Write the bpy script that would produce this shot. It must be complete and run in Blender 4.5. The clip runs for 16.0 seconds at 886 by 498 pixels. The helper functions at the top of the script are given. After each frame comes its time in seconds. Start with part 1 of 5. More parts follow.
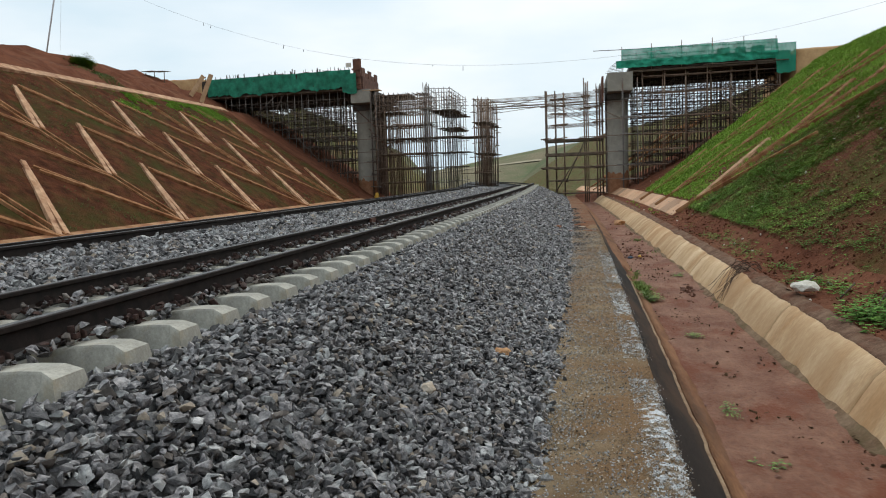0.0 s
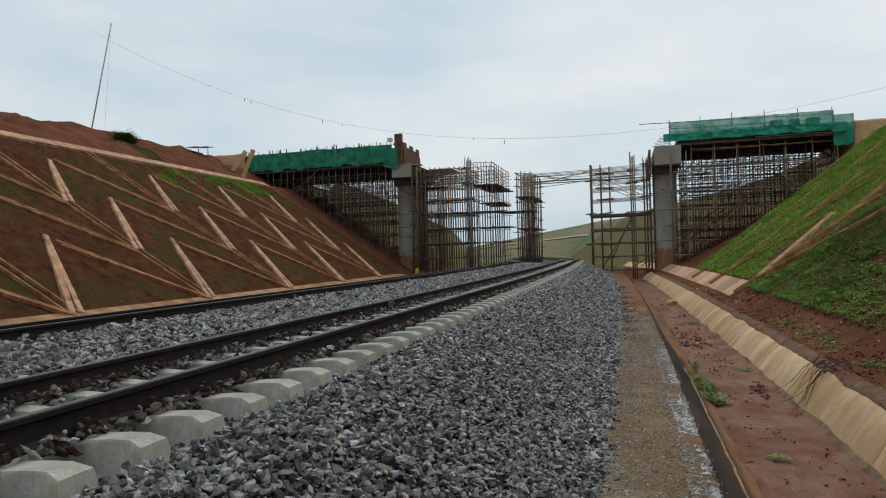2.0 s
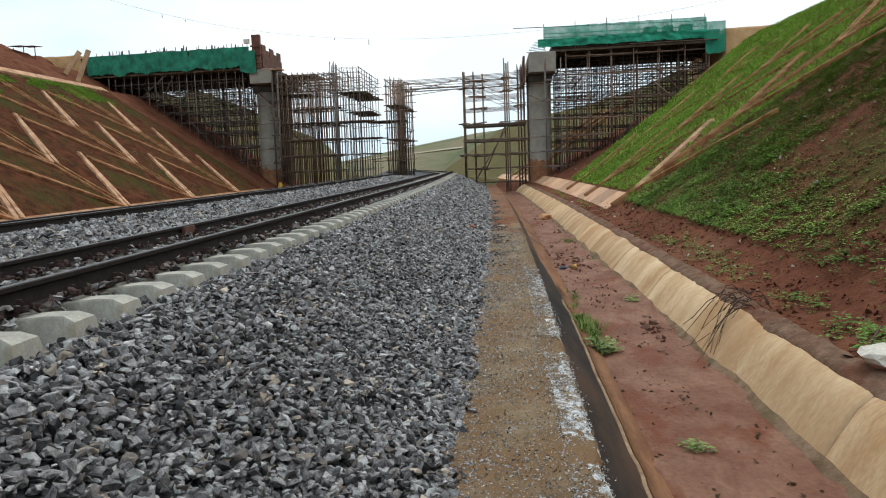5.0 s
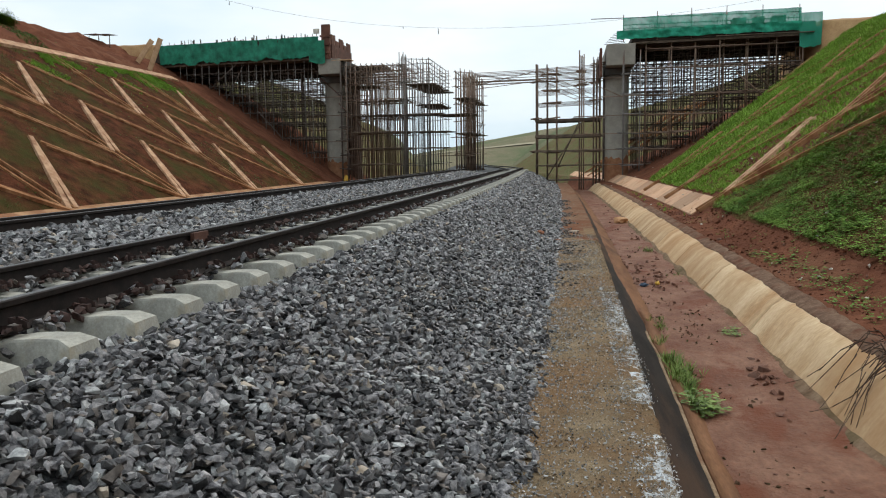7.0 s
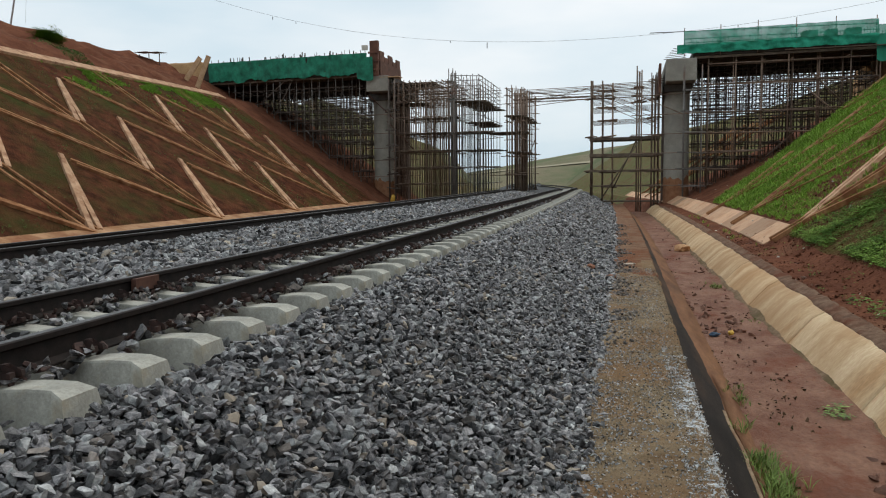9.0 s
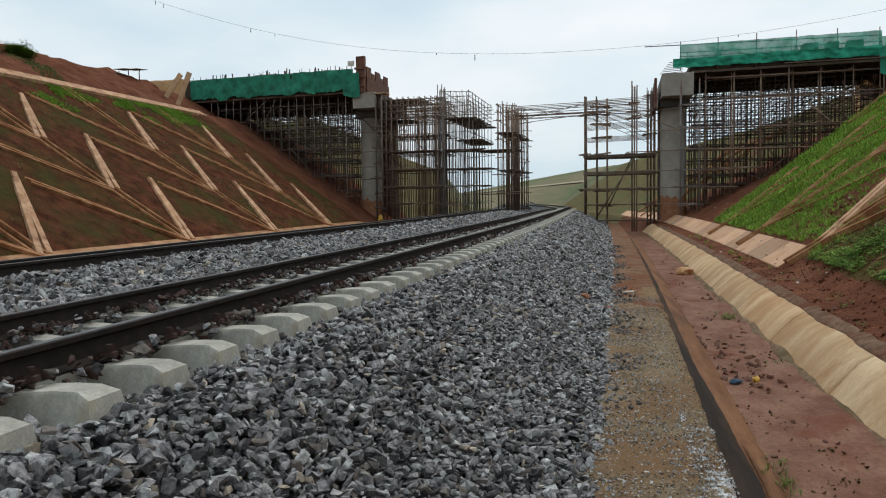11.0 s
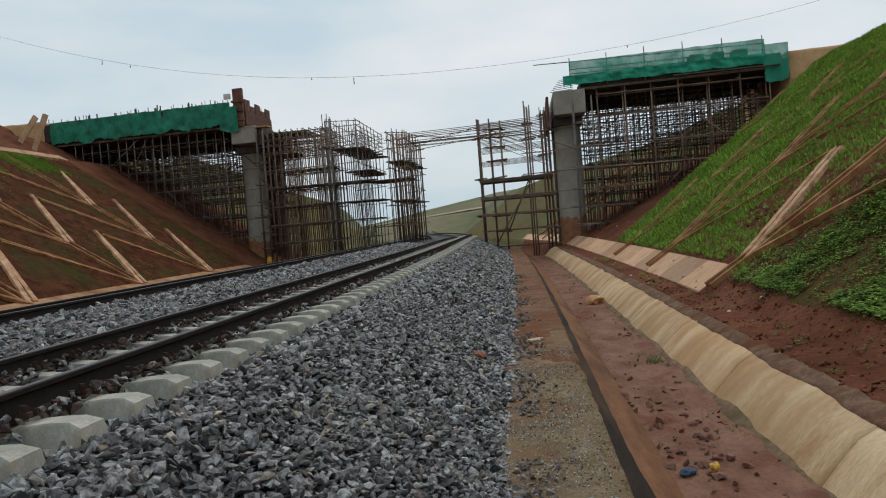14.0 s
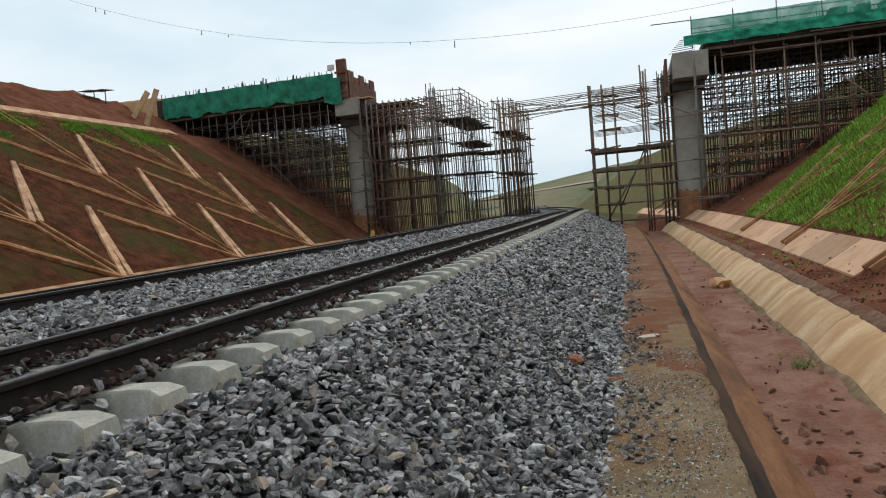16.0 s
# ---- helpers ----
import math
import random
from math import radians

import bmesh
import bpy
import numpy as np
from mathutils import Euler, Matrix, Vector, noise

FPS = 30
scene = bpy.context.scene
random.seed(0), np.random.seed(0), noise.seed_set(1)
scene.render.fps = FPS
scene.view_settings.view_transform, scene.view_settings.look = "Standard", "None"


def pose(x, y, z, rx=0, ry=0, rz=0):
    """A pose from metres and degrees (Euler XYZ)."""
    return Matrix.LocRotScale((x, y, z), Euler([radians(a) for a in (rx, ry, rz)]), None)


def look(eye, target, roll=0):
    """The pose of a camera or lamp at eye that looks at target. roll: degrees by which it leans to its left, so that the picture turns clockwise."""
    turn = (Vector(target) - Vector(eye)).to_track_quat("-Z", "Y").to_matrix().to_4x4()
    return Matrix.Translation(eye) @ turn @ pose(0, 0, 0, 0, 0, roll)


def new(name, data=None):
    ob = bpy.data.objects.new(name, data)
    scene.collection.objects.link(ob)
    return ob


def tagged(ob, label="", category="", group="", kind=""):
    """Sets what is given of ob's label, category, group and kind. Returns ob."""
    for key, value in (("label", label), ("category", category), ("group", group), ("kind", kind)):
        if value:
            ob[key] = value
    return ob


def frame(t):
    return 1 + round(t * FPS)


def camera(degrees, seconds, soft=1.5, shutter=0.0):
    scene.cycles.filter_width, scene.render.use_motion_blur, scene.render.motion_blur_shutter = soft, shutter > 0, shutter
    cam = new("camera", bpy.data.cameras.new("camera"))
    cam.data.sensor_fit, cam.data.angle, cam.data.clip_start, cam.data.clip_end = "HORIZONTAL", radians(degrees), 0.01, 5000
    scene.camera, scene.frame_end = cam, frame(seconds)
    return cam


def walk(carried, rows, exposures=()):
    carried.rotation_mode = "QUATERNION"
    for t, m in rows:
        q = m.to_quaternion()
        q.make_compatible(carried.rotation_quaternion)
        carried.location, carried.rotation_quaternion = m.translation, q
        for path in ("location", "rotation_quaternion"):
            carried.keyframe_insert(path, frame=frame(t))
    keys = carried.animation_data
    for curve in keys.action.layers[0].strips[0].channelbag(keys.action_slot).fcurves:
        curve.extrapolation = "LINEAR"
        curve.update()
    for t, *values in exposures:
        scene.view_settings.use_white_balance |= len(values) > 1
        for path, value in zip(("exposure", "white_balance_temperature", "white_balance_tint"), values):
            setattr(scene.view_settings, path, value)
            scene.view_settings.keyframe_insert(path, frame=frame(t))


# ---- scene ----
cam = camera(58.1, 16.0, soft=1.1)
PATH = [
    (0, (1.457, -3.068, 0.902), (0.983, -1.133, 0.724), -1.8),
    (0.5, (1.43, -2.491, 0.925), (0.859, -0.577, 0.815), -1.2),
    (1, (1.326, -1.994, 0.966), (0.758, -0.077, 0.916), -1.1),
    (1.5, (1.319, -1.487, 0.931), (0.769, 0.436, 0.907), -2.1),
    (2, (1.296, -0.94, 0.951), (0.715, 0.974, 0.963), -1.6),
    (2.5, (1.233, -0.395, 0.936), (0.731, 1.54, 0.898), -0.6),
    (3, (1.244, 0.162, 0.913), (0.813, 2.113, 0.826), -0.7),
    (3.5, (1.194, 0.734, 0.891), (0.803, 2.692, 0.773), -0.8),
    (4, (1.193, 1.326, 0.868), (0.917, 3.3, 0.702), -2.2),
    (4.2, (1.198, 1.547, 0.838), (0.934, 3.522, 0.659), -1.9),
    (6.3, (1.037, 3.802, 0.909), (0.696, 5.758, 0.671), -1.9),
    (6.5, (1.015, 3.986, 0.91), (0.667, 5.942, 0.677), -1.8),
    (7, (0.988, 4.528, 0.912), (0.532, 6.462, 0.689), -0.8),
    (7.5, (0.906, 5.134, 0.932), (0.405, 7.062, 0.762), 1.3),
    (8, (0.901, 5.685, 0.945), (0.336, 7.595, 0.759), 0.4),
    (8.5, (0.866, 6.247, 0.942), (0.219, 8.129, 0.749), -0.4),
    (9, (0.83, 6.846, 0.985), (0.243, 8.75, 0.809), -0.5),
    (9.2, (0.853, 7.061, 0.945), (0.297, 8.976, 0.789), -1.2),
    (11.3, (0.56, 9.441, 0.909), (-0.017, 11.352, 0.786), -0.7),
    (11.5, (0.556, 9.639, 0.957), (0.003, 11.557, 0.837), -1.0),
    (12, (0.524, 10.169, 0.974), (-0.106, 12.065, 0.881), -1.8),
    (12.5, (0.471, 10.707, 0.951), (-0.199, 12.589, 0.874), -2.0),
    (13, (0.463, 11.254, 0.94), (-0.152, 13.155, 0.86), -2.9),
    (13.5, (0.465, 11.845, 0.967), (-0.092, 13.766, 0.935), -4.3),
    (14, (0.444, 12.415, 0.953), (0.097, 14.384, 0.895), -4.4),
    (14.5, (0.414, 12.915, 0.931), (0.075, 14.886, 0.875), -3.7),
    (15, (0.364, 13.483, 0.918), (-0.175, 15.407, 0.83), -3.1),
    (15.5, (0.341, 14.041, 0.893), (-0.264, 15.945, 0.802), -3.9),
    (16, (0.319, 14.631, 0.875), (-0.302, 16.53, 0.774), -4.4),
]
walk(cam, [(t, look(eye, target, roll)) for t, eye, target, roll in PATH],
     exposures=[(0, 0.14), (0.5, -0.01), (1, -0.2), (2, -0.22), (2.5, -0.17), (3, 0.02), (3.5, 0.0), (4, 0.32), (6.5, 0.38), (7, 0.22), (7.5, -0.03), (8, 0.17), (8.5, 0.17), (9, 0.0), (11.5, 0), (12.5, -0.08), (13, 0.05), (13.5, -0.24), (14.5, -0.2), (15, 0.05), (16, 0.1)])

# ---- light ----
world = bpy.data.worlds.new("overcast_sky")
scene.world = world
world.use_nodes = True
wn, wl = world.node_tree.nodes, world.node_tree.links
wn.clear()
SUN_EL, SUN_AZ = radians(52), radians(25)
sky = wn.new("ShaderNodeTexSky")
sky.sky_type = "NISHITA"
sky.sun_disc = False
sky.sun_elevation, sky.sun_rotation = SUN_EL, SUN_AZ
sky.air_density, sky.dust_density, sky.ozone_density = 1.0, 3.0, 1.5
wco = wn.new("ShaderNodeTexCoord")
wmap = wn.new("ShaderNodeMapping")
wmap.inputs["Scale"].default_value = (1.0, 1.0, 3.2)
wno = wn.new("ShaderNodeTexNoise")
wno.inputs["Scale"].default_value, wno.inputs["Detail"].default_value = 2.2, 5.0
wno.inputs["Roughness"].default_value = 0.5
wra = wn.new("ShaderNodeValToRGB")
wra.color_ramp.elements[0].position, wra.color_ramp.elements[0].color = 0.34, (7.3, 9.1, 10.2, 1)
wra.color_ramp.elements[1].position, wra.color_ramp.elements[1].color = 0.68, (11.3, 11.7, 11.9, 1)
wmix = wn.new("ShaderNodeMixRGB")
wmix.inputs[0].default_value = 0.88
wbg = wn.new("ShaderNodeBackground")
wbg.inputs["Strength"].default_value = 0.088
wout = wn.new("ShaderNodeOutputWorld")
wl.new(wco.outputs["Generated"], wmap.inputs["Vector"])
wl.new(wmap.outputs["Vector"], wno.inputs["Vector"])
wl.new(wno.outputs["Fac"], wra.inputs["Fac"])
wl.new(sky.outputs["Color"], wmix.inputs[1])
wl.new(wra.outputs["Color"], wmix.inputs[2])
wl.new(wmix.outputs["Color"], wbg.inputs["Color"])
wl.new(wbg.outputs["Background"], wout.inputs["Surface"])
sun = new("sun", bpy.data.lights.new("sun", "SUN"))
sun.data.energy, sun.data.angle, sun.data.color = 0.85, radians(25), (1.0, 0.92, 0.8)
sun.rotation_euler = (radians(90) - SUN_EL, 0, radians(180) - SUN_AZ)


# ---- materials ----
def mat(name, c1, c2, scale=3.0, rough=0.85, bump=0.3, fine=40.0, c3=None, scale3=0.5, t3=(0.5, 0.65), metal=0.0, rnd=0.0, stretch=(1, 1, 1), depth=0.02, island=0.0, spec=0.4):
    """Two colours mixed by noise, a third in large patches, fine relief, and a random shade for each piece."""
    m = bpy.data.materials.new(name)
    m.use_nodes = True
    n, l = m.node_tree.nodes, m.node_tree.links
    b = n["Principled BSDF"]
    b.inputs["Roughness"].default_value, b.inputs["Metallic"].default_value = rough, metal
    b.inputs["Specular IOR Level"].default_value = spec
    co = n.new("ShaderNodeTexCoord")
    mp = n.new("ShaderNodeMapping")
    mp.inputs["Scale"].default_value = stretch
    l.new(co.outputs["Object"], mp.inputs["Vector"])

    def tex(s, detail=5.0):
        t = n.new("ShaderNodeTexNoise")
        t.inputs["Scale"].default_value, t.inputs["Detail"].default_value, t.inputs["Roughness"].default_value = s, detail, 0.62
        l.new(mp.outputs["Vector"], t.inputs["Vector"])
        return t.outputs["Fac"]

    def ramp(f, lo, hi):
        r = n.new("ShaderNodeMapRange")
        r.inputs["From Min"].default_value, r.inputs["From Max"].default_value = lo, hi
        l.new(f, r.inputs["Value"])
        return r.outputs["Result"]

    def mix(f, a, c):
        x = n.new("ShaderNodeMixRGB")
        for sock, v in ((x.inputs[0], f), (x.inputs[1], a), (x.inputs[2], c)):
            if isinstance(v, (int, float)):
                sock.default_value = v
            elif isinstance(v, tuple):
                sock.default_value = (*v, 1)
            else:
                l.new(v, sock)
        return x.outputs["Color"]

    col = mix(ramp(tex(scale), 0.34, 0.66), c1, c2)
    grain = tex(fine)
    dark = n.new("ShaderNodeMixRGB")
    dark.blend_type = "OVERLAY"
    dark.inputs[0].default_value = 0.45
    l.new(col, dark.inputs[1])
    l.new(grain, dark.inputs[2])
    col = dark.outputs["Color"]
    if c3:
        col = mix(ramp(tex(scale3, 7.0), *t3), col, c3)
    for source, amount in (("rnd", rnd), ("island", island)):
        if amount:
            if source == "rnd":
                value = n.new("ShaderNodeObjectInfo").outputs["Random"]
            else:
                value = n.new("ShaderNodeNewGeometry").outputs["Random Per Island"]
            hs = n.new("ShaderNodeHueSaturation")
            v = n.new("ShaderNodeMapRange")
            v.inputs["To Min"].default_value, v.inputs["To Max"].default_value = 1 - amount, 1 + amount
            l.new(value, v.inputs["Value"])
            l.new(v.outputs["Result"], hs.inputs["Value"])
            l.new(col, hs.inputs["Color"])
            col = hs.outputs["Color"]
    l.new(col, b.inputs["Base Color"])
    if bump:
        bp = n.new("ShaderNodeBump")
        bp.inputs["Strength"].default_value, bp.inputs["Distance"].default_value = bump, depth
        l.new(grain, bp.inputs["Height"])
        l.new(bp.outputs["Normal"], b.inputs["Normal"])
    return m


STONE = mat("granite_ballast", (0.031, 0.03, 0.034), (0.272, 0.257, 0.254), 26, 0.5, 1.0, 120, island=0.95, depth=0.006, spec=0.45)
STONE_PALE = mat("pale_granite_ballast", (0.13, 0.13, 0.13), (0.5, 0.495, 0.48), 22, 0.6, 0.6, 110, island=0.4, depth=0.006, spec=0.25)
STONE_BROWN = mat("brownish_ballast", (0.075, 0.066, 0.06), (0.24, 0.205, 0.18), 14, 0.85, 0.5, 90, island=0.5, depth=0.006, spec=0.2)
STONE_TAN = mat("tan_ballast", (0.30, 0.24, 0.18), (0.42, 0.36, 0.29), 9, 0.85, 0.5, 90, island=0.45, depth=0.006)
GRIT = mat("walkway_grit", (0.12, 0.085, 0.058), (0.42, 0.34, 0.25), 30, 0.9, 0.2, 90, island=0.75, depth=0.002, spec=0.15)
# Bed colour holds the shade of the crevices between loose stones.
BED_SHADED = mat("ballast_bed", (0.018, 0.019, 0.02), (0.085, 0.088, 0.09), 28, 0.9, 1.0, 55, depth=0.04)
CONCRETE = mat("sleeper_concrete", (0.3, 0.286, 0.245), (0.46, 0.44, 0.38), 6, 0.9, 0.5, 60, c3=(0.42, 0.34, 0.22), scale3=2.5, t3=(0.55, 0.74), rnd=0.08, depth=0.004)
RAIL = mat("rail_steel", (0.014, 0.011, 0.01), (0.03, 0.021, 0.018), 10, 0.75, 0.25, 90, metal=0.0, depth=0.002, spec=0.2)
RAILTOP = mat("rail_running_band", (0.05, 0.046, 0.046), (0.12, 0.115, 0.115), 20, 0.5, 0.05, 90, metal=0.5, depth=0.001)
CLIP = mat("rusty_clip", (0.024, 0.014, 0.012), (0.058, 0.028, 0.021), 30, 0.8, 0.3, 90, rnd=0.3, depth=0.003)
PATHM = mat("gravelly_concrete", (0.165, 0.112, 0.064), (0.36, 0.27, 0.17), 2.6, 1.0, 1.0, 110, c3=(0.25, 0.15, 0.08), scale3=0.9, t3=(0.42, 0.6), depth=0.02, spec=0.1)
CRUST = mat("white_lime_crust", (0.45, 0.46, 0.46), (0.68, 0.7, 0.72), 20, 0.95, 0.8, 60, c3=(0.24, 0.18, 0.12), scale3=16, t3=(0.47, 0.54), depth=0.01)
DARKWALL = mat("dark_drain_concrete", (0.014, 0.012, 0.011), (0.036, 0.028, 0.024), 3, 0.8, 0.4, 40, c3=(0.085, 0.05, 0.032), scale3=0.9, t3=(0.45, 0.65), stretch=(1, 0.3, 1.5), depth=0.008, spec=0.12)
RUSTWALL = mat("clay_stained_drain_side", (0.15, 0.064, 0.03), (0.26, 0.125, 0.06), 3, 0.85, 0.4, 30, c3=(0.075, 0.038, 0.022), scale3=0.5, t3=(0.52, 0.64), stretch=(1, 0.3, 1.5), depth=0.01, spec=0.2)
MUD = mat("wet_red_mud", (0.148, 0.058, 0.034), (0.252, 0.131, 0.085), 1.9, 0.68, 0.9, 20, c3=(0.16, 0.05, 0.024), scale3=1.3, t3=(0.52, 0.62), stretch=(1, 0.6, 1), depth=0.035, spec=0.12)
STONE_RED = mat("dull_red_stone", (0.2, 0.07, 0.035), (0.33, 0.15, 0.085), 20, 0.85, 0.6, 60, depth=0.01)
CLOD = mat("red_clod", (0.13, 0.058, 0.038), (0.2, 0.1, 0.065), 8, 0.85, 0.6, 40, island=0.3, depth=0.01)
SLAB = mat("stained_drain_slab", (0.46, 0.275, 0.138), (0.7, 0.52, 0.325), 1.4, 0.9, 0.6, 26, c3=(0.42, 0.24, 0.115), scale3=0.8, t3=(0.42, 0.72), rnd=0.08, stretch=(0.5, 1.1, 0.5), depth=0.008, spec=0.15)
FOOTSTRIP = mat("clay_covered_foot_strip", (0.27, 0.13, 0.06), (0.46, 0.27, 0.15), 1.2, 0.9, 0.3, 40, c3=(0.22, 0.09, 0.045), scale3=0.7, t3=(0.5, 0.65), rnd=0.12, depth=0.006, spec=0.1)
FOOTSLAB = mat("clay_stained_foot_slab", (0.47, 0.235, 0.12), (0.66, 0.45, 0.29), 0.9, 0.85, 0.5, 45, c3=(0.4, 0.19, 0.1), scale3=0.9, t3=(0.5, 0.7), rnd=0.3, depth=0.005)
RIB_THIN = mat("clay_covered_rib", (0.26, 0.112, 0.046), (0.45, 0.245, 0.125), 2.6, 0.9, 0.7, 30, c3=(0.19, 0.075, 0.033), scale3=1.2, t3=(0.45, 0.62), rnd=0.12, depth=0.006, spec=0.1)
RIB = mat("clay_stained_concrete_rib", (0.36, 0.175, 0.085), (0.58, 0.36, 0.215), 2.6, 0.85, 0.7, 30, c3=(0.24, 0.1, 0.047), scale3=1.6, t3=(0.5, 0.68), rnd=0.12, depth=0.006)
PIER = mat("pier_concrete", (0.235, 0.212, 0.175), (0.34, 0.31, 0.258), 1.2, 0.85, 0.2, 30, c3=(0.24, 0.22, 0.19), scale3=0.7, t3=(0.5, 0.7), depth=0.004)
STEEL = mat("rusty_scaffold_tube", (0.13, 0.083, 0.057), (0.265, 0.18, 0.128), 1.3, 0.7, 0.1, 30, c3=(0.20, 0.19, 0.18), scale3=0.35, t3=(0.55, 0.65), rnd=0.35, depth=0.002)
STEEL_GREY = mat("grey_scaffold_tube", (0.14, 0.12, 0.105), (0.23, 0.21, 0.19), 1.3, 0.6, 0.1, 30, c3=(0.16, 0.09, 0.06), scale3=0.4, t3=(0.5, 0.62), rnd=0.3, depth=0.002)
# Darker tube copy; on the falsework it carries the shade under the decks.
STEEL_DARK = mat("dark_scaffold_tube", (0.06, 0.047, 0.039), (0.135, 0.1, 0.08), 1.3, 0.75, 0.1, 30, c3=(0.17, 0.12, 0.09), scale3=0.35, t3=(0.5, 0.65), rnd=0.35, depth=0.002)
PLANK = mat("weathered_plank", (0.085, 0.062, 0.045), (0.16, 0.12, 0.085), 2, 0.9, 0.3, 30, rnd=0.3, depth=0.005)
FRESH = mat("fresh_plank", (0.36, 0.21, 0.11), (0.50, 0.33, 0.19), 2, 0.85, 0.3, 30, rnd=0.15, depth=0.005)
FORM = mat("rusty_formwork", (0.085, 0.036, 0.024), (0.15, 0.065, 0.042), 2, 0.9, 0.2, 20, c3=(0.2, 0.11, 0.07), scale3=1.0, t3=(0.55, 0.7), rnd=0.15, depth=0.004)
# Near-black ply: the deep shade beneath the decks is put into its colour.
SOFFIT = mat("shade_dark_formwork_ply", (0.022, 0.016, 0.012), (0.05, 0.036, 0.026), 1, 0.85, 0.2, 20, depth=0.004)
NET = mat("green_debris_net", (0.005, 0.095, 0.055), (0.016, 0.225, 0.132), 1.6, 0.75, 0.5, 16, depth=0.01)
CLAYWALL = mat("clay_abutment", (0.34, 0.19, 0.085), (0.44, 0.27, 0.13), 1, 0.9, 0.4, 12, depth=0.03)
# Brighter copy of the net; light coming through it is put into the colour.
NET_BACKLIT = mat("backlit_green_net", (0.006, 0.17, 0.1), (0.02, 0.33, 0.2), 1.6, 0.75, 0.5, 16, depth=0.01)
LEAF = mat("weed_leaf", (0.15, 0.27, 0.03), (0.26, 0.42, 0.065), 0.6, 0.8, 0, 20, island=0.4, spec=0.15)
LEAF_DARK = mat("broad_weed_leaf", (0.07, 0.165, 0.026), (0.14, 0.27, 0.05), 0.8, 0.8, 0, 20, island=0.4, spec=0.12)
DRY = mat("dry_twig", (0.05, 0.03, 0.02), (0.12, 0.075, 0.05), 4, 0.9, 0.2, 30, depth=0.003)
WIRE = mat("dark_cable", (0.2, 0.2, 0.2), (0.28, 0.28, 0.28), 4, 0.6, 0, 30)
MASTM = mat("grey_mast", (0.5, 0.5, 0.5), (0.62, 0.62, 0.62), 4, 0.6, 0.1, 30)
SACK = mat("pale_sack", (0.5, 0.46, 0.38), (0.66, 0.62, 0.54), 5, 0.85, 0.5, 40, depth=0.01)
YELLOW = mat("yellow_plastic", (0.5, 0.27, 0.03), (0.6, 0.36, 0.05), 5, 0.5, 0.1, 30)
BLUE = mat("blue_cloth", (0.025, 0.05, 0.085), (0.05, 0.085, 0.13), 8, 0.8, 0.3, 30)
SOILLIP = mat("soil_on_lining", (0.115, 0.062, 0.04), (0.215, 0.135, 0.09), 5, 0.95, 0.8, 30, c3=(0.13, 0.047, 0.025), scale3=1.5, depth=0.02, spec=0.1)
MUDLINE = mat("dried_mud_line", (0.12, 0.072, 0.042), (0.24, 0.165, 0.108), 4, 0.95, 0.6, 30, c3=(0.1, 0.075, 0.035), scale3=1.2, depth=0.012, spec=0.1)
TRODDEN = mat("trodden_red_earth", (0.16, 0.08, 0.048), (0.27, 0.165, 0.105), 3.0, 1.0, 1.0, 60, c3=(0.2, 0.085, 0.045), scale3=0.8, t3=(0.45, 0.62), depth=0.025, spec=0.08)
SLIME = mat("dark_slimy_mud", (0.05, 0.03, 0.016), (0.11, 0.065, 0.038), 5, 0.95, 0.6, 30, c3=(0.06, 0.06, 0.022), scale3=2.0, depth=0.015, spec=0.08)
EDGE = mat("pale_drain_edge", (0.2, 0.125, 0.07), (0.36, 0.25, 0.15), 5, 0.9, 0.5, 40, c3=(0.2, 0.1, 0.05), scale3=2, depth=0.01)
LEAF_MID = mat("leafy_ground_cover", (0.12, 0.215, 0.036), (0.25, 0.39, 0.072), 0.7, 0.8, 0, 20, island=0.5, spec=0.12)
ORANGE = mat("orange_rock", (0.42, 0.19, 0.08), (0.6, 0.36, 0.18), 20, 0.85, 0.6, 60, depth=0.01)


HILLTRACK = mat("pale_dirt_track", (0.30, 0.26, 0.17), (0.36, 0.31, 0.21), 0.3, 0.95, 0, 3)
CLAYSPLASH = mat("dried_clay_coat", (0.24, 0.105, 0.055), (0.33, 0.17, 0.095), 3, 0.95, 0.3, 30, depth=0.004, spec=0.1)
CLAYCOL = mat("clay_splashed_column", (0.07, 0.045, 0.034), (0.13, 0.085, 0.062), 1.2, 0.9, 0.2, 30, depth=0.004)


def soil_material(name, soil1, soil2, grass1, grass2, lo, hi, scale):
    """Red soil with grass growing in patches."""
    m = mat(name, soil1, soil2, 1.8, 1.0, 1.0, 11, depth=0.14, spec=0.05)
    n, l = m.node_tree.nodes, m.node_tree.links
    b = n["Principled BSDF"]
    old = b.inputs["Base Color"].links[0].from_socket
    co = n.new("ShaderNodeTexCoord")
    big = n.new("ShaderNodeTexNoise")
    big.inputs["Scale"].default_value, big.inputs["Detail"].default_value, big.inputs["Roughness"].default_value = scale, 9, 0.68
    r = n.new("ShaderNodeMapRange")
    r.inputs["From Min"].default_value, r.inputs["From Max"].default_value = lo, hi
    g = n.new("ShaderNodeTexNoise")
    g.inputs["Scale"].default_value = 3.0
    gm, out = n.new("ShaderNodeMixRGB"), n.new("ShaderNodeMixRGB")
    gm.inputs[1].default_value, gm.inputs[2].default_value = (*grass1, 1), (*grass2, 1)
    for t in (big, g):
        l.new(co.outputs["Object"], t.inputs["Vector"])
    l.new(g.outputs["Fac"], gm.inputs[0])
    l.new(big.outputs["Fac"], r.inputs["Value"])
    l.new(r.outputs["Result"], out.inputs[0])
    l.new(old, out.inputs[1])
    l.new(gm.outputs["Color"], out.inputs[2])
    l.new(out.outputs["Color"], b.inputs["Base Color"])
    return m


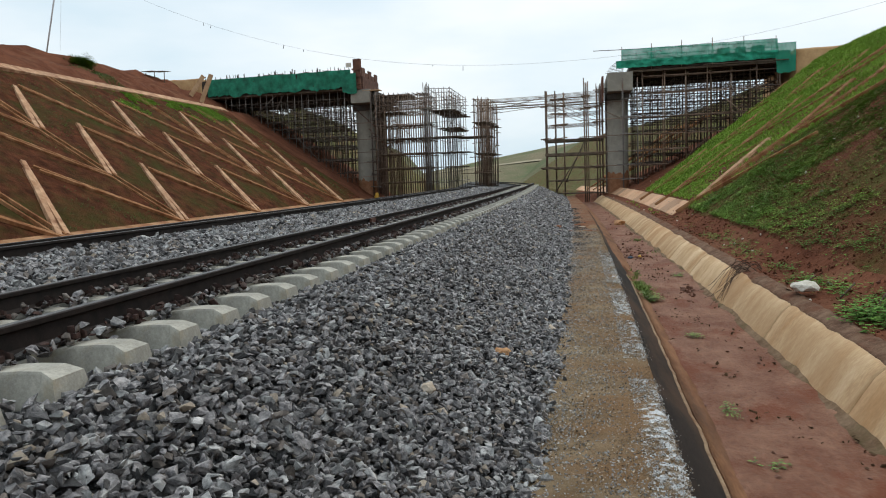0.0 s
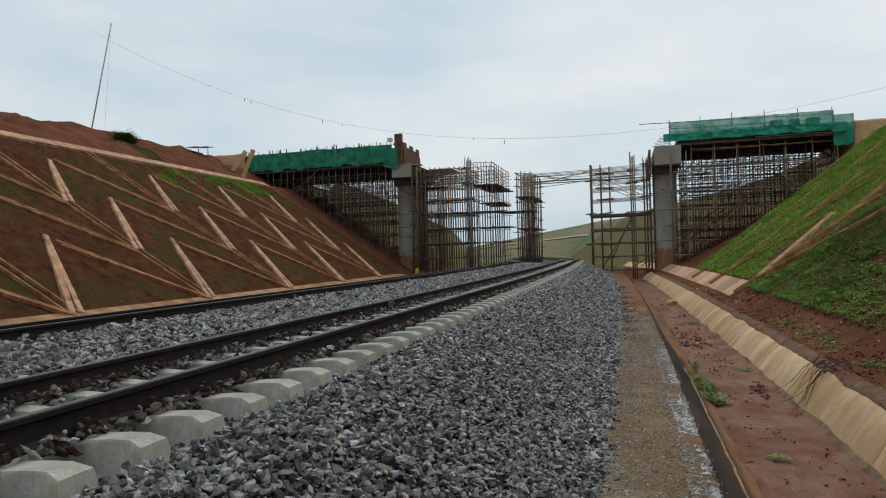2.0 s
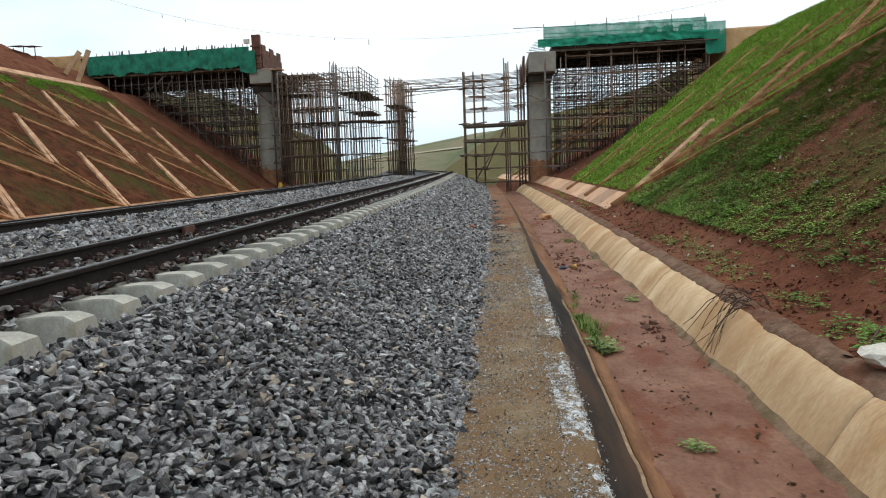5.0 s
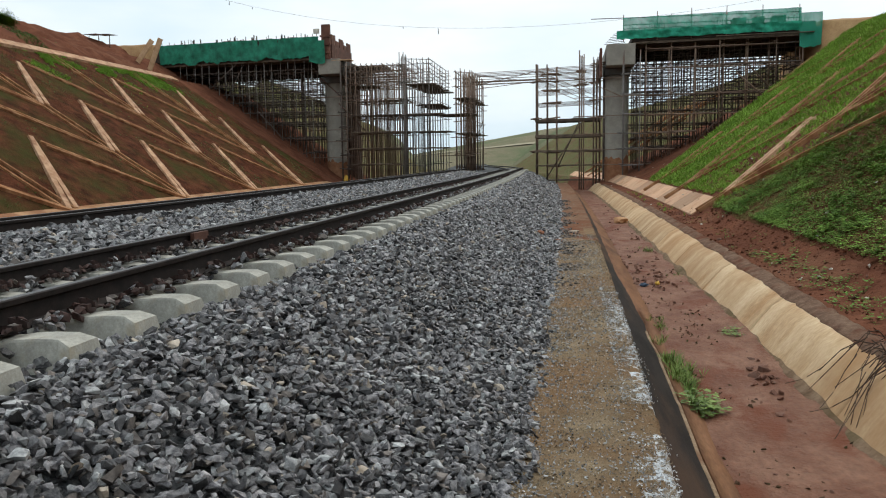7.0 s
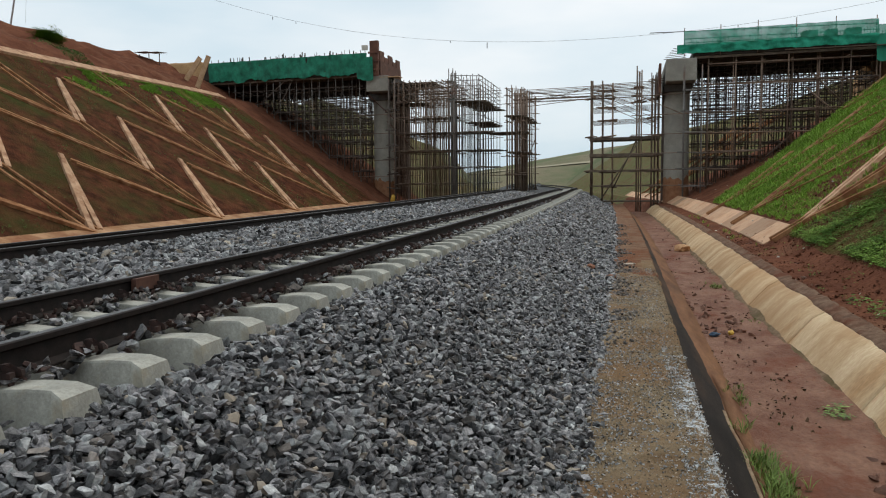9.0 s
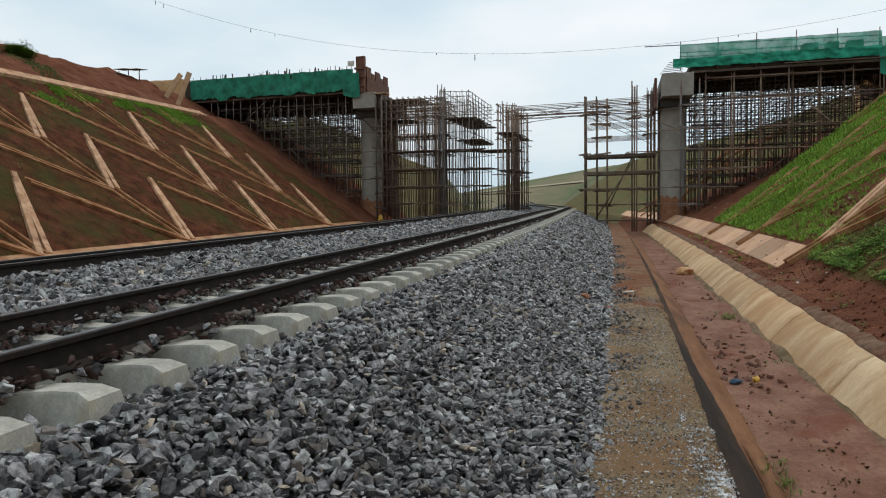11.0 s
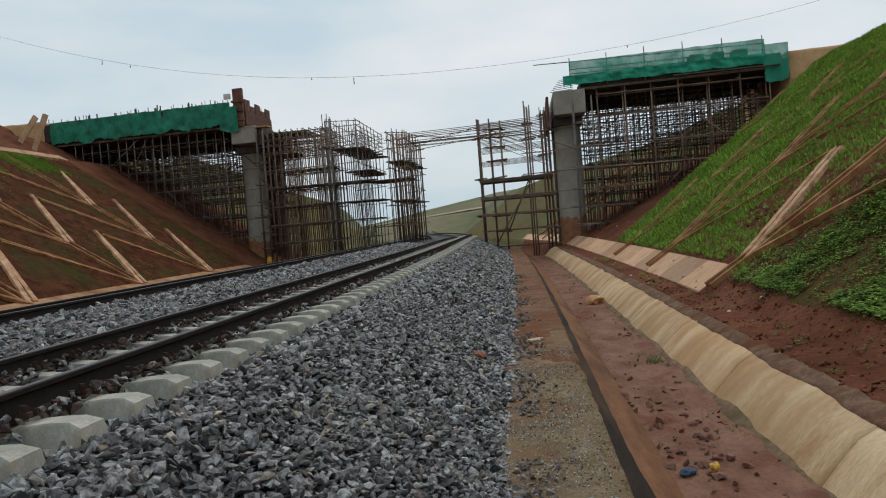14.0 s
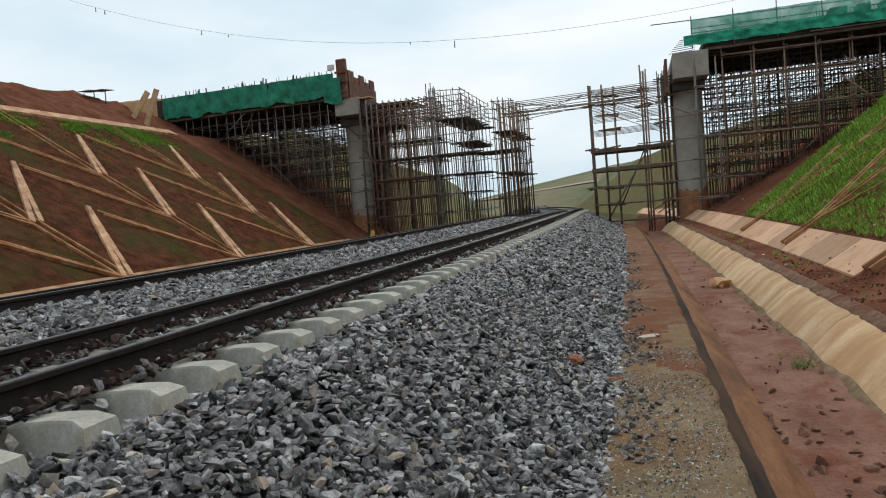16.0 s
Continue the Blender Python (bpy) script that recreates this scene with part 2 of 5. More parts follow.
SOIL_LEFT = soil_material("red_soil_thin_grass", (0.055, 0.02, 0.011), (0.155, 0.056, 0.028), (0.05, 0.048, 0.014), (0.075, 0.074, 0.021), 0.45, 0.66, 0.34)
SOIL_RIGHT = soil_material("red_soil_green", (0.11, 0.04, 0.021), (0.185, 0.075, 0.042), (0.07, 0.08, 0.02), (0.09, 0.11, 0.026), 0.50, 0.70, 0.22)
SOIL_BARE = mat("bare_red_soil", (0.1, 0.036, 0.02), (0.18, 0.071, 0.04), 0.8, 1.0, 0.9, 9, c3=(0.18, 0.085, 0.05), scale3=0.3, t3=(0.55, 0.7), depth=0.06, spec=0.05)
# Distance haze is mixed into these greyed grass and soil colours.
GRASSLAND = soil_material("hazy_far_grassland", (0.26, 0.22, 0.145), (0.21, 0.185, 0.12), (0.125, 0.15, 0.08), (0.165, 0.18, 0.1), 0.44, 0.58, 0.03)

SOIL_FAR = soil_material("green_brown_far_bank", (0.13, 0.062, 0.036), (0.2, 0.12, 0.075), (0.12, 0.122, 0.048), (0.17, 0.165, 0.072), 0.38, 0.54, 0.7)

# ---- plan: the line of the near rail, and the cross-section of the cutting ----
CURVE = (-1.7457, -0.05968, -0.00038)


BEND = 0.0013  # the line turns more sharply past the bridge


def heading(s):
    """How far the line runs sideways for each metre along."""
    return CURVE[1] + 2 * CURVE[2] * s - 2 * BEND * max(0.0, min(s, 150.0) - 85)


def at(s, off, z=0.0):
    """A place s metres along the line, off metres to its right."""
    dx = heading(s)
    n = math.sqrt(1 + dx * dx)
    fall = min(s, 97.0) - 57
    dip = 0.00028 * max(0.0, fall) ** 2
    bend = BEND * max(0.0, min(s, 150.0) - 85) ** 2
    return Vector((CURVE[0] + CURVE[1] * s + CURVE[2] * s * s - bend + off / n, s - off * dx / n, z - dip))


PROFILE = [(-300, 14.5), (-70, 12.4), (-43, 12.0), (-37, 12.2), (-34, 11.4), (-30.2, 9.3), (-28.4, 7.75), (-26.9, 7.55), (-26.4, 7.28), (-14.6, -0.72), (-14.0, -0.9),
           (-9.0, -1.05), (-7.6, -0.95), (2.7, -1.15), (3.5, -1.3), (3.65, -1.95), (5.3, -1.95), (5.75, -1.5), (6.0, -0.98), (6.7, -0.9), (7.45, -0.43), (22.5, 9.35), (24, 9.6), (40, 10.4), (70, 11), (300, 15)]


def bank_end(off):
    """Where along the line the green bank ends before the bridge."""
    return 48.5 + 0.92 * (off - 7.5)


def section(off):
    for (a, za), (b, zb) in zip(PROFILE, PROFILE[1:]):
        if off <= b:
            return za + (zb - za) * (off - a) / (b - a)
    return PROFILE[-1][1]


def ground_z(s, off):
    z = section(off)
    p = Vector((s * 0.45, off * 0.45, 0.0))
    if off < -26.9:
        k = min(1.0, (-26.9 - off) / 4)
        z += k * (0.45 * noise.noise(p * 1.1) + 0.25 * noise.noise(p * 3))
        z -= (0.65 if s > 55 else 0.65 + min(0.3, (55 - s) * 0.06)) * min(1.0, max(0.0, (-28.6 - off) / 4))
        z -= 0.04 * max(0.0, min(1.0, (s - 52) / 9)) * min(1.0, (-26.9 - off) / 3)
    elif s > 80 and off < -20:
        z += min(2.2, (-20 - off) * 0.5) * min(1.0, (s - 80) / 6)
    elif off < -14.6 or off > 7.45:
        z += 0.07 * noise.noise(p * 0.8) + 0.05 * noise.noise(p * 4)
        if off > 7.45 and s < 82:
            z -= min(0.3 + 0.14 * (off - 7.45), 2.2) * max(0.0, min(1.0, (s - bank_end(off)) / 2.5))
    elif 6.0 < off <= 7.45:
        z += 0.05 * noise.noise(p * 3) + 0.03 * noise.noise(p * 7)
    return z


# ---- mesh helpers ----
def mesh(name, v, f, material, smooth=False):
    me = bpy.data.meshes.new(name)
    me.from_pydata([tuple(p) for p in v], [], f)
    me.materials.append(material)
    if smooth:
        me.polygons.foreach_set("use_smooth", [True] * len(me.polygons))
    me.update()
    return me


def part(name, g, material, parent=None, label="", smooth=False):
    """One mesh object of the lists g = (points, faces), under a thing or part."""
    ob = new(name, mesh(name, g[0], g[1], material, smooth))
    ob.parent = parent
    if label:
        ob["label"] = label
    return ob


def thing(name, label, category, group="", place=(0, 0, 0), kind=""):
    ob = new(name)
    ob.location = place
    ob.empty_display_size = 0.2
    return tagged(ob, label, category, group, kind)


def add_box(g, lo, hi, m=None):
    v, f = g
    k = len(v)
    for x in (lo[0], hi[0]):
        for y in (lo[1], hi[1]):
            for z in (lo[2], hi[2]):
                p = Vector((x, y, z))
                v.append(m @ p if m else p)
    f += [(k, k + 1, k + 3, k + 2), (k + 4, k + 6, k + 7, k + 5), (k, k + 4, k + 5, k + 1), (k + 2, k + 3, k + 7, k + 6), (k, k + 2, k + 6, k + 4), (k + 1, k + 5, k + 7, k + 3)]


def add_beam(g, p, q, w, h, up=Vector((0, 0, 1))):
    """A rectangular bar from p to q."""
    p, q = Vector(p), Vector(q)
    d = (q - p).normalized()
    x = d.cross(up)
    x = x.normalized() if x.length > 1e-4 else Vector((1, 0, 0))
    y = x.cross(d)
    v, f = g
    k = len(v)
    for c in (p, q):
        for a, b in ((-1, -1), (1, -1), (1, 1), (-1, 1)):
            v.append(c + x * (a * w / 2) + y * (b * h / 2))
    f += [(k, k + 1, k + 5, k + 4), (k + 1, k + 2, k + 6, k + 5), (k + 2, k + 3, k + 7, k + 6), (k + 3, k, k + 4, k + 7), (k + 3, k + 2, k + 1, k), (k + 4, k + 5, k + 6, k + 7)]


TUBES = {}


def tube(name, p, q, r, material, parent, n=6):
    """A round bar from p to q; bars of one length share their mesh."""
    p, q = Vector(p), Vector(q)
    d = q - p
    size = (round(d.length, 1), r, material.name, name)
    if size not in TUBES:
        v = [(r * math.cos(2 * math.pi * k / n), r * math.sin(2 * math.pi * k / n), z) for z in (0, size[0]) for k in range(n)]
        f = [(k, (k + 1) % n, n + (k + 1) % n, n + k) for k in range(n)] + [tuple(range(n))[::-1], tuple(range(n, 2 * n))]
        TUBES[size] = mesh(name, v, f, material, True)
    ob = new(name, TUBES[size])
    ob.matrix_basis = Matrix.Translation(p) @ d.to_track_quat("Z", "Y").to_matrix().to_4x4()
    ob.parent = parent
    return ob


BARS = {}


def bar(name, p, q, w, h, material, parent, label="", up=Vector((0, 0, 1))):
    """A rectangular bar as an object of its own."""
    p, q = Vector(p), Vector(q)
    size = (round((q - p).length, 2), w, h, material.name, name)
    if size not in BARS:
        g = ([], [])
        add_box(g, (0, -w / 2, -h / 2), (size[0], w / 2, h / 2))
        BARS[size] = mesh(name, *g, material)
    d = (q - p).normalized()
    y = up.cross(d)
    y = y.normalized() if y.length > 1e-4 else Vector((0, 1, 0))
    z = d.cross(y)
    m = Matrix((d, y, z)).transposed().to_4x4()
    ob = new(name, BARS[size])
    ob.matrix_basis = Matrix.Translation(p) @ m
    ob.parent = parent
    if label:
        ob["label"] = label
    return ob


def sweep(g, profile, stations, closed=False):
    """The outline profile of (off, z) drawn along the line through the stations s; off and z may depend on s through a call."""
    v, f = g
    k0, n = len(v), len(profile)
    for s in stations:
        for o, z in profile:
            v.append(at(s, o, z))
    for i in range(len(stations) - 1):
        for j in range(n if closed else n - 1):
            a, b = k0 + i * n + j, k0 + i * n + (j + 1) % n
            f.append((a, b, b + n, a + n))
    if closed:
        f.append(tuple(range(k0 + n - 1, k0 - 1, -1)))
        f.append(tuple(range(len(v) - n, len(v))))


def steps(a, b, d):
    n = max(1, round((b - a) / d))
    return [a + (b - a) * i / n for i in range(n + 1)]


# ---- ground ----
def build_ground():
    stations = steps(-45, -6, 3) + steps(-5.4, 75, 0.6) + steps(77, 140, 3) + steps(150, 420, 15)
    offs = [-300, -150, -70, -55, -46] + steps(-43, -26.9, 0.8) + [-26.65, -26.4] + steps(-25.9, -14.6, 0.6) + [-14.3, -14, -12, -9, -7.6, -4, 0, 2.7, 3.5, 3.65, 4.5, 5.3, 5.75, 6.0, 6.25, 6.5, 6.7, 7.1, 7.45] + steps(7.9, 22.5, 0.5) + [23, 24, 26, 32, 40, 70, 150, 300]
    v = [at(s, o, ground_z(s, o)) for s in stations for o in offs]
    n = len(offs)
    f = [(i * n + j, i * n + j + 1, (i + 1) * n + j + 1, (i + 1) * n + j) for i in range(len(stations) - 1) for j in range(n - 1)]
    me = mesh("ground", v, f, SOIL_BARE, True)
    me.materials.append(SOIL_LEFT)
    me.materials.append(SOIL_RIGHT)
    me.materials.append(GRASSLAND)
    me.materials.append(SOIL_FAR)
    for i, p in enumerate(me.polygons):
        s, o = stations[i // (n - 1)], offs[i % (n - 1)]
        bridge = 64 < s < 82 or (o > 7 and bank_end(o) - 0.3 < s < 82)
        if s > 100:
            p.material_index = 4 if -70 < o < 70 and s < 190 else 3
        elif s >= 79 and (o < -14 or o > 6.5):
            p.material_index = 4
        elif -28.4 <= o < -14.6 and not bridge:
            p.material_index = 1
        elif o >= 7.0 and not bridge:
            p.material_index = 2
    me2 = bpy.data.meshes.new("ground")
    bm = bmesh.new()
    bm.from_mesh(me)
    ring = [(-3000, -3000, -4), (3000, -3000, -4), (3000, 3000, -4), (-3000, 3000, -4)]
    face = bm.faces.new([bm.verts.new(p) for p in ring])
    face.material_index = 3
    bm.to_mesh(me2)
    bm.free()
    for m in me.materials:
        me2.materials.append(m)
    ob = new("ground", me2)
    tagged(ob, "red earth cutting with grassy slopes and dirt heaps", "ground", kind="structure")


build_ground()

# ---- railway ----
CANT = 0.0625
TRACKS = ((0.0, 0.205), (-4.3, 0.2))
PITCH, FIRST = 0.6, 0.79


def build_rails():
    stations = steps(-12, 60, 1.5) + steps(63, 240, 3)
    for base, top in TRACKS:
        for o, z in ((base, top), (base - 1.5, top - 0.095)):
            rail = thing("rail", "dark rusty steel running rail fixed on concrete sleepers", "rail", "running rails")
            prof = [(-0.075, -0.176), (0.075, -0.176), (0.075, -0.163), (0.012, -0.143), (0.009, -0.05), (0.034, -0.036), (0.036, -0.008), (0.028, -0.002), (-0.028, -0.002), (-0.036, -0.008), (-0.034, -0.036), (-0.009, -0.05), (-0.012, -0.143), (-0.075, -0.163)]
            g = ([], [])
            sweep(g, [(o + a, z + b) for a, b in prof], stations, True)
            part("rail_body", g, RAIL, rail)
            g = ([], [])
            sweep(g, [(o - 0.024, z - 0.002), (o + 0.024, z - 0.002), (o + 0.02, z), (o - 0.02, z)], stations, True)
            part("running_band", g, RAILTOP, rail, "worn bright top of the rail")


def build_sleepers():
    """One prestressed sleeper with chamfered end and rail clips, and its repeats."""
    v, f = [], []
    half = [(0.505, -0.034, 0.118, 0.15), (0.425, 0.004, 0.09, 0.15), (0.3, 0.012, 0.09, 0.15), (0.18, 0.012, 0.094, 0.15), (0.11, 0.004, 0.1, 0.15), (-0.11, 0.004, 0.1, 0.15), (-0.16, 0.0, 0.1, 0.15), (-0.4, -0.03, 0.1, 0.14)]
    cuts = half + [(-1.5 - o, z, wt, wb) for o, z, wt, wb in half[::-1]]
    for k, (o, z, wt, wb) in enumerate(cuts):
        foot = o + (0.02 if k == 0 else -0.02 if k == len(cuts) - 1 else 0)
        v += [(foot, -wb, -0.22), (foot, wb, -0.22), (o, wt + 0.006, z - 0.012), (o, wt, z), (o, -wt, z), (o, -wt - 0.006, z - 0.012)]
    n = 6
    for i in range(len(cuts) - 1):
        for j in range(n):
            a, b = i * n + j, i * n + (j + 1) % n
            f.append((a, a + n, b + n, b))
    f += [tuple(range(n)), tuple(range((len(cuts) - 1) * n, len(cuts) * n))[::-1]]
    body = mesh("sleeper_body", v, f, CONCRETE)
    line = [(-0.06, -0.05, 0.03), (0.0, -0.065, 0.055), (0.05, -0.05, 0.045), (0.055, -0.02, 0.05), (0.0, -0.015, 0.085), (0.0, 0.015, 0.085), (0.055, 0.02, 0.05), (0.05, 0.05, 0.045), (0.0, 0.065, 0.055), (-0.06, 0.05, 0.03)]
    cv, cf = [], []
    for x, y, z in line:
        cv += [(x - 0.014, y, z - 0.014), (x + 0.014, y, z - 0.014), (x + 0.014, y, z + 0.014), (x - 0.014, y, z + 0.014)]
    for i in range(len(line) - 1):
        cf += [(i * 4 + j, i * 4 + (j + 1) % 4, i * 4 + 4 + (j + 1) % 4, i * 4 + 4 + j) for j in range(4)]
    cf += [(3, 2, 1, 0), tuple(range(len(cv) - 4, len(cv)))]
    g = (cv, cf)
    clip = mesh("rail_clip", *g, CLIP)
    for t, (base, top) in enumerate(TRACKS):
        for i in range(-12, 185 if t == 0 else 110):
            s = FIRST + PITCH * i
            sl = new("sleeper")
            tagged(sl, "grey prestressed concrete sleeper bedded in crushed stone", "railway sleeper", "sleepers of the near track" if t == 0 else "sleepers of the far track")
            dx = heading(s)
            sl.matrix_basis = Matrix.Translation(at(s, base, top - 0.2)) @ Matrix.Rotation(-math.atan(dx), 4, "Z") @ Matrix.Rotation(-math.atan(CANT), 4, "Y")
            b = new("sleeper_body", body)
            b.parent = sl
            if t == 0 and -5 <= i < 75:
                for o, turn in ((0.11, 0), (-0.11, 180), (-1.39, 0), (-1.61, 180)):
                    c = new("rail_clip", clip)
                    c.parent = sl
                    c.matrix_basis = pose(o, 0, 0.015, 0, 0, turn)


def stone_shapes(count=32, seed=5, points=11):
    """Angular crushed-stone shapes: small hulls of random points."""
    rng = np.random.default_rng(seed)
    shapes = []
    for _ in range(count):
        bm = bmesh.new()
        pts = rng.normal(size=(points, 3))
        pts /= (np.abs(pts) ** 5).sum(1, keepdims=True) ** 0.2
        pts = pts * rng.uniform(0.84, 1.06, (points, 1)) * np.array([rng.uniform(1.05, 1.45), rng.uniform(0.8, 1.1), rng.uniform(0.42, 0.7)])
        for p in pts:
            bm.verts.new(p)
        bmesh.ops.convex_hull(bm, input=bm.verts)
        bmesh.ops.triangulate(bm, faces=bm.faces)
        bm.verts.index_update()
        loose = [x for x in bm.verts if not x.link_faces]
        for x in loose:
            bm.verts.remove(x)
        bm.verts.index_update()
        shapes.append((np.array([x.co for x in bm.verts]), np.array([[x.index for x in fc.verts] for fc in bm.faces])))
        bm.free()
    return shapes


SHAPES = stone_shapes()
CRUMBS = stone_shapes(8, 6, 6)


def scatter(places, sizes, seed, shapes):
    """Joins turned and scaled stones at the places into one list of points and faces."""
    rng = np.random.default_rng(seed)
    vs, fs, k = [], [], 0
    for p, size in zip(places, sizes):
        sv, sf = shapes[rng.integers(len(shapes))]
        a, b, c = rng.uniform(0, math.pi), rng.uniform(0, 0.65), rng.uniform(0, 2 * math.pi)
        w, z = math.cos(a) * math.cos(b), math.sin(a) * math.cos(b)
        x, y = math.sin(b) * math.cos(c), math.sin(b) * math.sin(c)
        r = np.array([[1 - 2 * (y * y + z * z), 2 * (x * y - z * w), 2 * (x * z + y * w)], [2 * (x * y + z * w), 1 - 2 * (x * x + z * z), 2 * (y * z - x * w)], [2 * (x * z - y * w), 2 * (y * z + x * w), 1 - 2 * (x * x + y * y)]])
        vs.append(sv @ r.T * size + p)
        fs.append(sf + k)
        k += len(sv)
    return np.concatenate(vs), np.concatenate(fs)


def stones_object(name, places, sizes, seed, material, shapes=SHAPES):
    v, f = scatter(places, sizes, seed, shapes)
    me = bpy.data.meshes.new(name)
    me.vertices.add(len(v))
    me.vertices.foreach_set("co", v.ravel())
    me.loops.add(f.size)
    me.loops.foreach_set("vertex_index", f.ravel().astype(np.int32))
    me.polygons.add(len(f))
    me.polygons.foreach_set("loop_start", np.arange(0, f.size, 3, dtype=np.int32))
    me.polygons.foreach_set("use_smooth", np.zeros(len(f), dtype=bool))
    me.materials.append(material)
    me.update(calc_edges=True)
    me.validate()
    return new(name, me)


def bed_z(off):
    """The top of the ballast across the line."""
    pts = [(-9.2, -0.95), (-6.9, -0.2), (-6.35, -0.1), (-4.3, 0.03), (-3.8, 0.04), (-3.5, 0.0), (-2.2, -0.13), (-2.05, -0.13), (0.3, -0.11), (0.5, -0.095), (0.66, -0.085), (0.95, -0.145), (1.4, -0.37), (2.0, -0.69), (2.55, -0.94), (2.9, -1.0)]
    if off <= pts[0][0]:
        return pts[0][1]
    for (a, za), (b, zb) in zip(pts, pts[1:]):
        if off <= b:
            return za + (zb - za) * (off - a) / (b - a)
    return pts[-1][1]


def sleeper_phase(s):
    """Where s lies between two sleepers: 0 at a sleeper's middle, half a pitch between."""
    return ((s - FIRST) / PITCH + 0.5) % 1 - 0.5


def build_ballast():
    stations = steps(-12, 60, 0.5) + steps(62, 240, 4)
    offs = [-9.2, -6.9, -6.35, -5, -4.2, -3.7, -3.45, -3.2, -2.7, -2.2, -2.05, -1, 0, 0.55, 0.7, 0.85, 1.0, 1.3, 1.6, 1.9, 2.2, 2.5, 2.7, 2.9]
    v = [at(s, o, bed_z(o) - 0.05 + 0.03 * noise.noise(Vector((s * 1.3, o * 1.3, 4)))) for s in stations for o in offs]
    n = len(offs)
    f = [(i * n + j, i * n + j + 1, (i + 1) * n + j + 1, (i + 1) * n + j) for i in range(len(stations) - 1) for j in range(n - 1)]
    # Dark sheet below the stones; its colour deepens the gaps like shadow.
    bed = part("ballast_bed", (v, f), BED_SHADED, None, "", True)
    tagged(bed, "crushed-stone bed under the two tracks, coloured dark for the shade between stones", "ballast", kind="structure")
    rng = np.random.default_rng(11)
    zones = [  # s from, to, off from, to, stones per square metre, size
        (-1.5, 10.0, 0.5, 2.82, 1150, 0.0275), (10.0, 18.0, 0.5, 2.82, 950, 0.03), (18.0, 26.0, 0.5, 2.82, 640, 0.035), (-6.0, -1.5, 0.5, 2.82, 200, 0.04), (2.0, 60.0, -8.6, -4.15, 45, 0.06), (26.0, 62.0, 0.56, 2.82, 210, 0.052),
        (-3.0, 26.0, -2.05, 0.5, 330, 0.035), (26.0, 45.0, -2.05, 0.55, 100, 0.045),
        (3.0, 30.0, -4.15, -2.05, 340, 0.047), (30.0, 62.0, -4.15, -2.05, 130, 0.055)]
    kinds = {k: ([], []) for k in ("grey", "pale", "brown", "tan", "rust")}
    for s0, s1, o0, o1, density, size in zones:
        for _ in range(int((s1 - s0) * (o1 - o0) * density)):
            s, o = rng.uniform(s0, s1), rng.uniform(o0, o1)
            edge = 2.72 + 0.12 * noise.noise(Vector((s * 1.5, 0, 7)))
            if o > edge and rng.random() < 0.85:
                continue
            if -2.1 < o < 0.6 - 0.08 * rng.random():
                part_of = sleeper_phase(s)
                near_rail = min(abs(o), abs(o + 1.5)) < 0.1
                if abs(part_of) < 0.32 or near_rail:
                    continue
            z = bed_z(o) + rng.uniform(-0.046, 0.026) + 0.03 * noise.noise(Vector((s * 1.3, o * 1.3, 4)))
            r = size * rng.choice((0.55, 0.75, 0.9, 1.0, 1.15, 1.35)) * rng.uniform(0.88, 1.12)
            p = at(s, o, z)
            k = "tan" if (roll := rng.random()) < 0.025 else "brown" if roll < 0.1 else "pale" if roll < 0.28 else "grey"
            kinds[k][0].append((p.x, p.y, p.z))
            kinds[k][1].append(r)
    for side in (0.17, -0.15, -1.34, -1.66):  # heaps along the rail foot between the clips
        for i in range(-6, 64):
            for _ in range(9):
                s = FIRST + PITCH * (i + rng.uniform(0.27, 0.73))
                p = at(s, side + (rng.uniform(-0.06, 0.02) if side > 0 else rng.uniform(-0.07, 0.05)), 0.0)
                z = bed_z(side) + (rng.uniform(0.09, 0.2) if side > 0 else rng.uniform(0.02, 0.08))
                k = ("rust", "grey", "brown", "grey", "pale")[rng.integers(5)]
                kinds[k][0].append((p.x, p.y, z))
                kinds[k][1].append(rng.uniform(0.022, 0.045) if side < 0 else rng.uniform(0.024, 0.046))
    for side in (0.105, -1.395):  # rusty stones on the rail foot
        for _ in range(900):
            s = rng.uniform(-3, 30)
            p = at(s, side + rng.uniform(-0.02, 0.06), 0.0)
            kinds[("brown", "grey", "rust", "rust")[rng.integers(4)]][0].append((p.x, p.y, (0.055 if side > 0 else -0.035) + rng.uniform(-0.02, 0.045)))
            for k in kinds.values():
                if len(k[1]) < len(k[0]):
                    k[1].append(rng.uniform(0.014, 0.036))
    for _ in range(900):  # strays on the walkway
        s, o = rng.uniform(16, 40), 2.78 + abs(rng.normal(0, 0.16))
        if noise.noise(Vector((s * 0.6, 0, 3))) > -0.1:
            kinds["brown"][0].append(tuple(at(s, min(o, 3.4), -0.95)))
            kinds["brown"][1].append(rng.uniform(0.012, 0.034))
    for n, (kind, material, label) in enumerate((("grey", STONE, "loose angular dark grey crushed stones heaped beside the track"), ("pale", STONE_PALE, "lighter grey crushed stones mixed into the ballast"), ("brown", STONE_BROWN, "brownish crushed stones mixed into the ballast"), ("tan", STONE_TAN, "scattered tan stones among the grey ballast"), ("rust", CLIP, "rust-stained stones along the rail foot"))):
        ob = stones_object("ballast_stones", np.array(kinds[kind][0]), kinds[kind][1], 21 + n, material)
        tagged(ob, label, "ballast", kind="stuff")


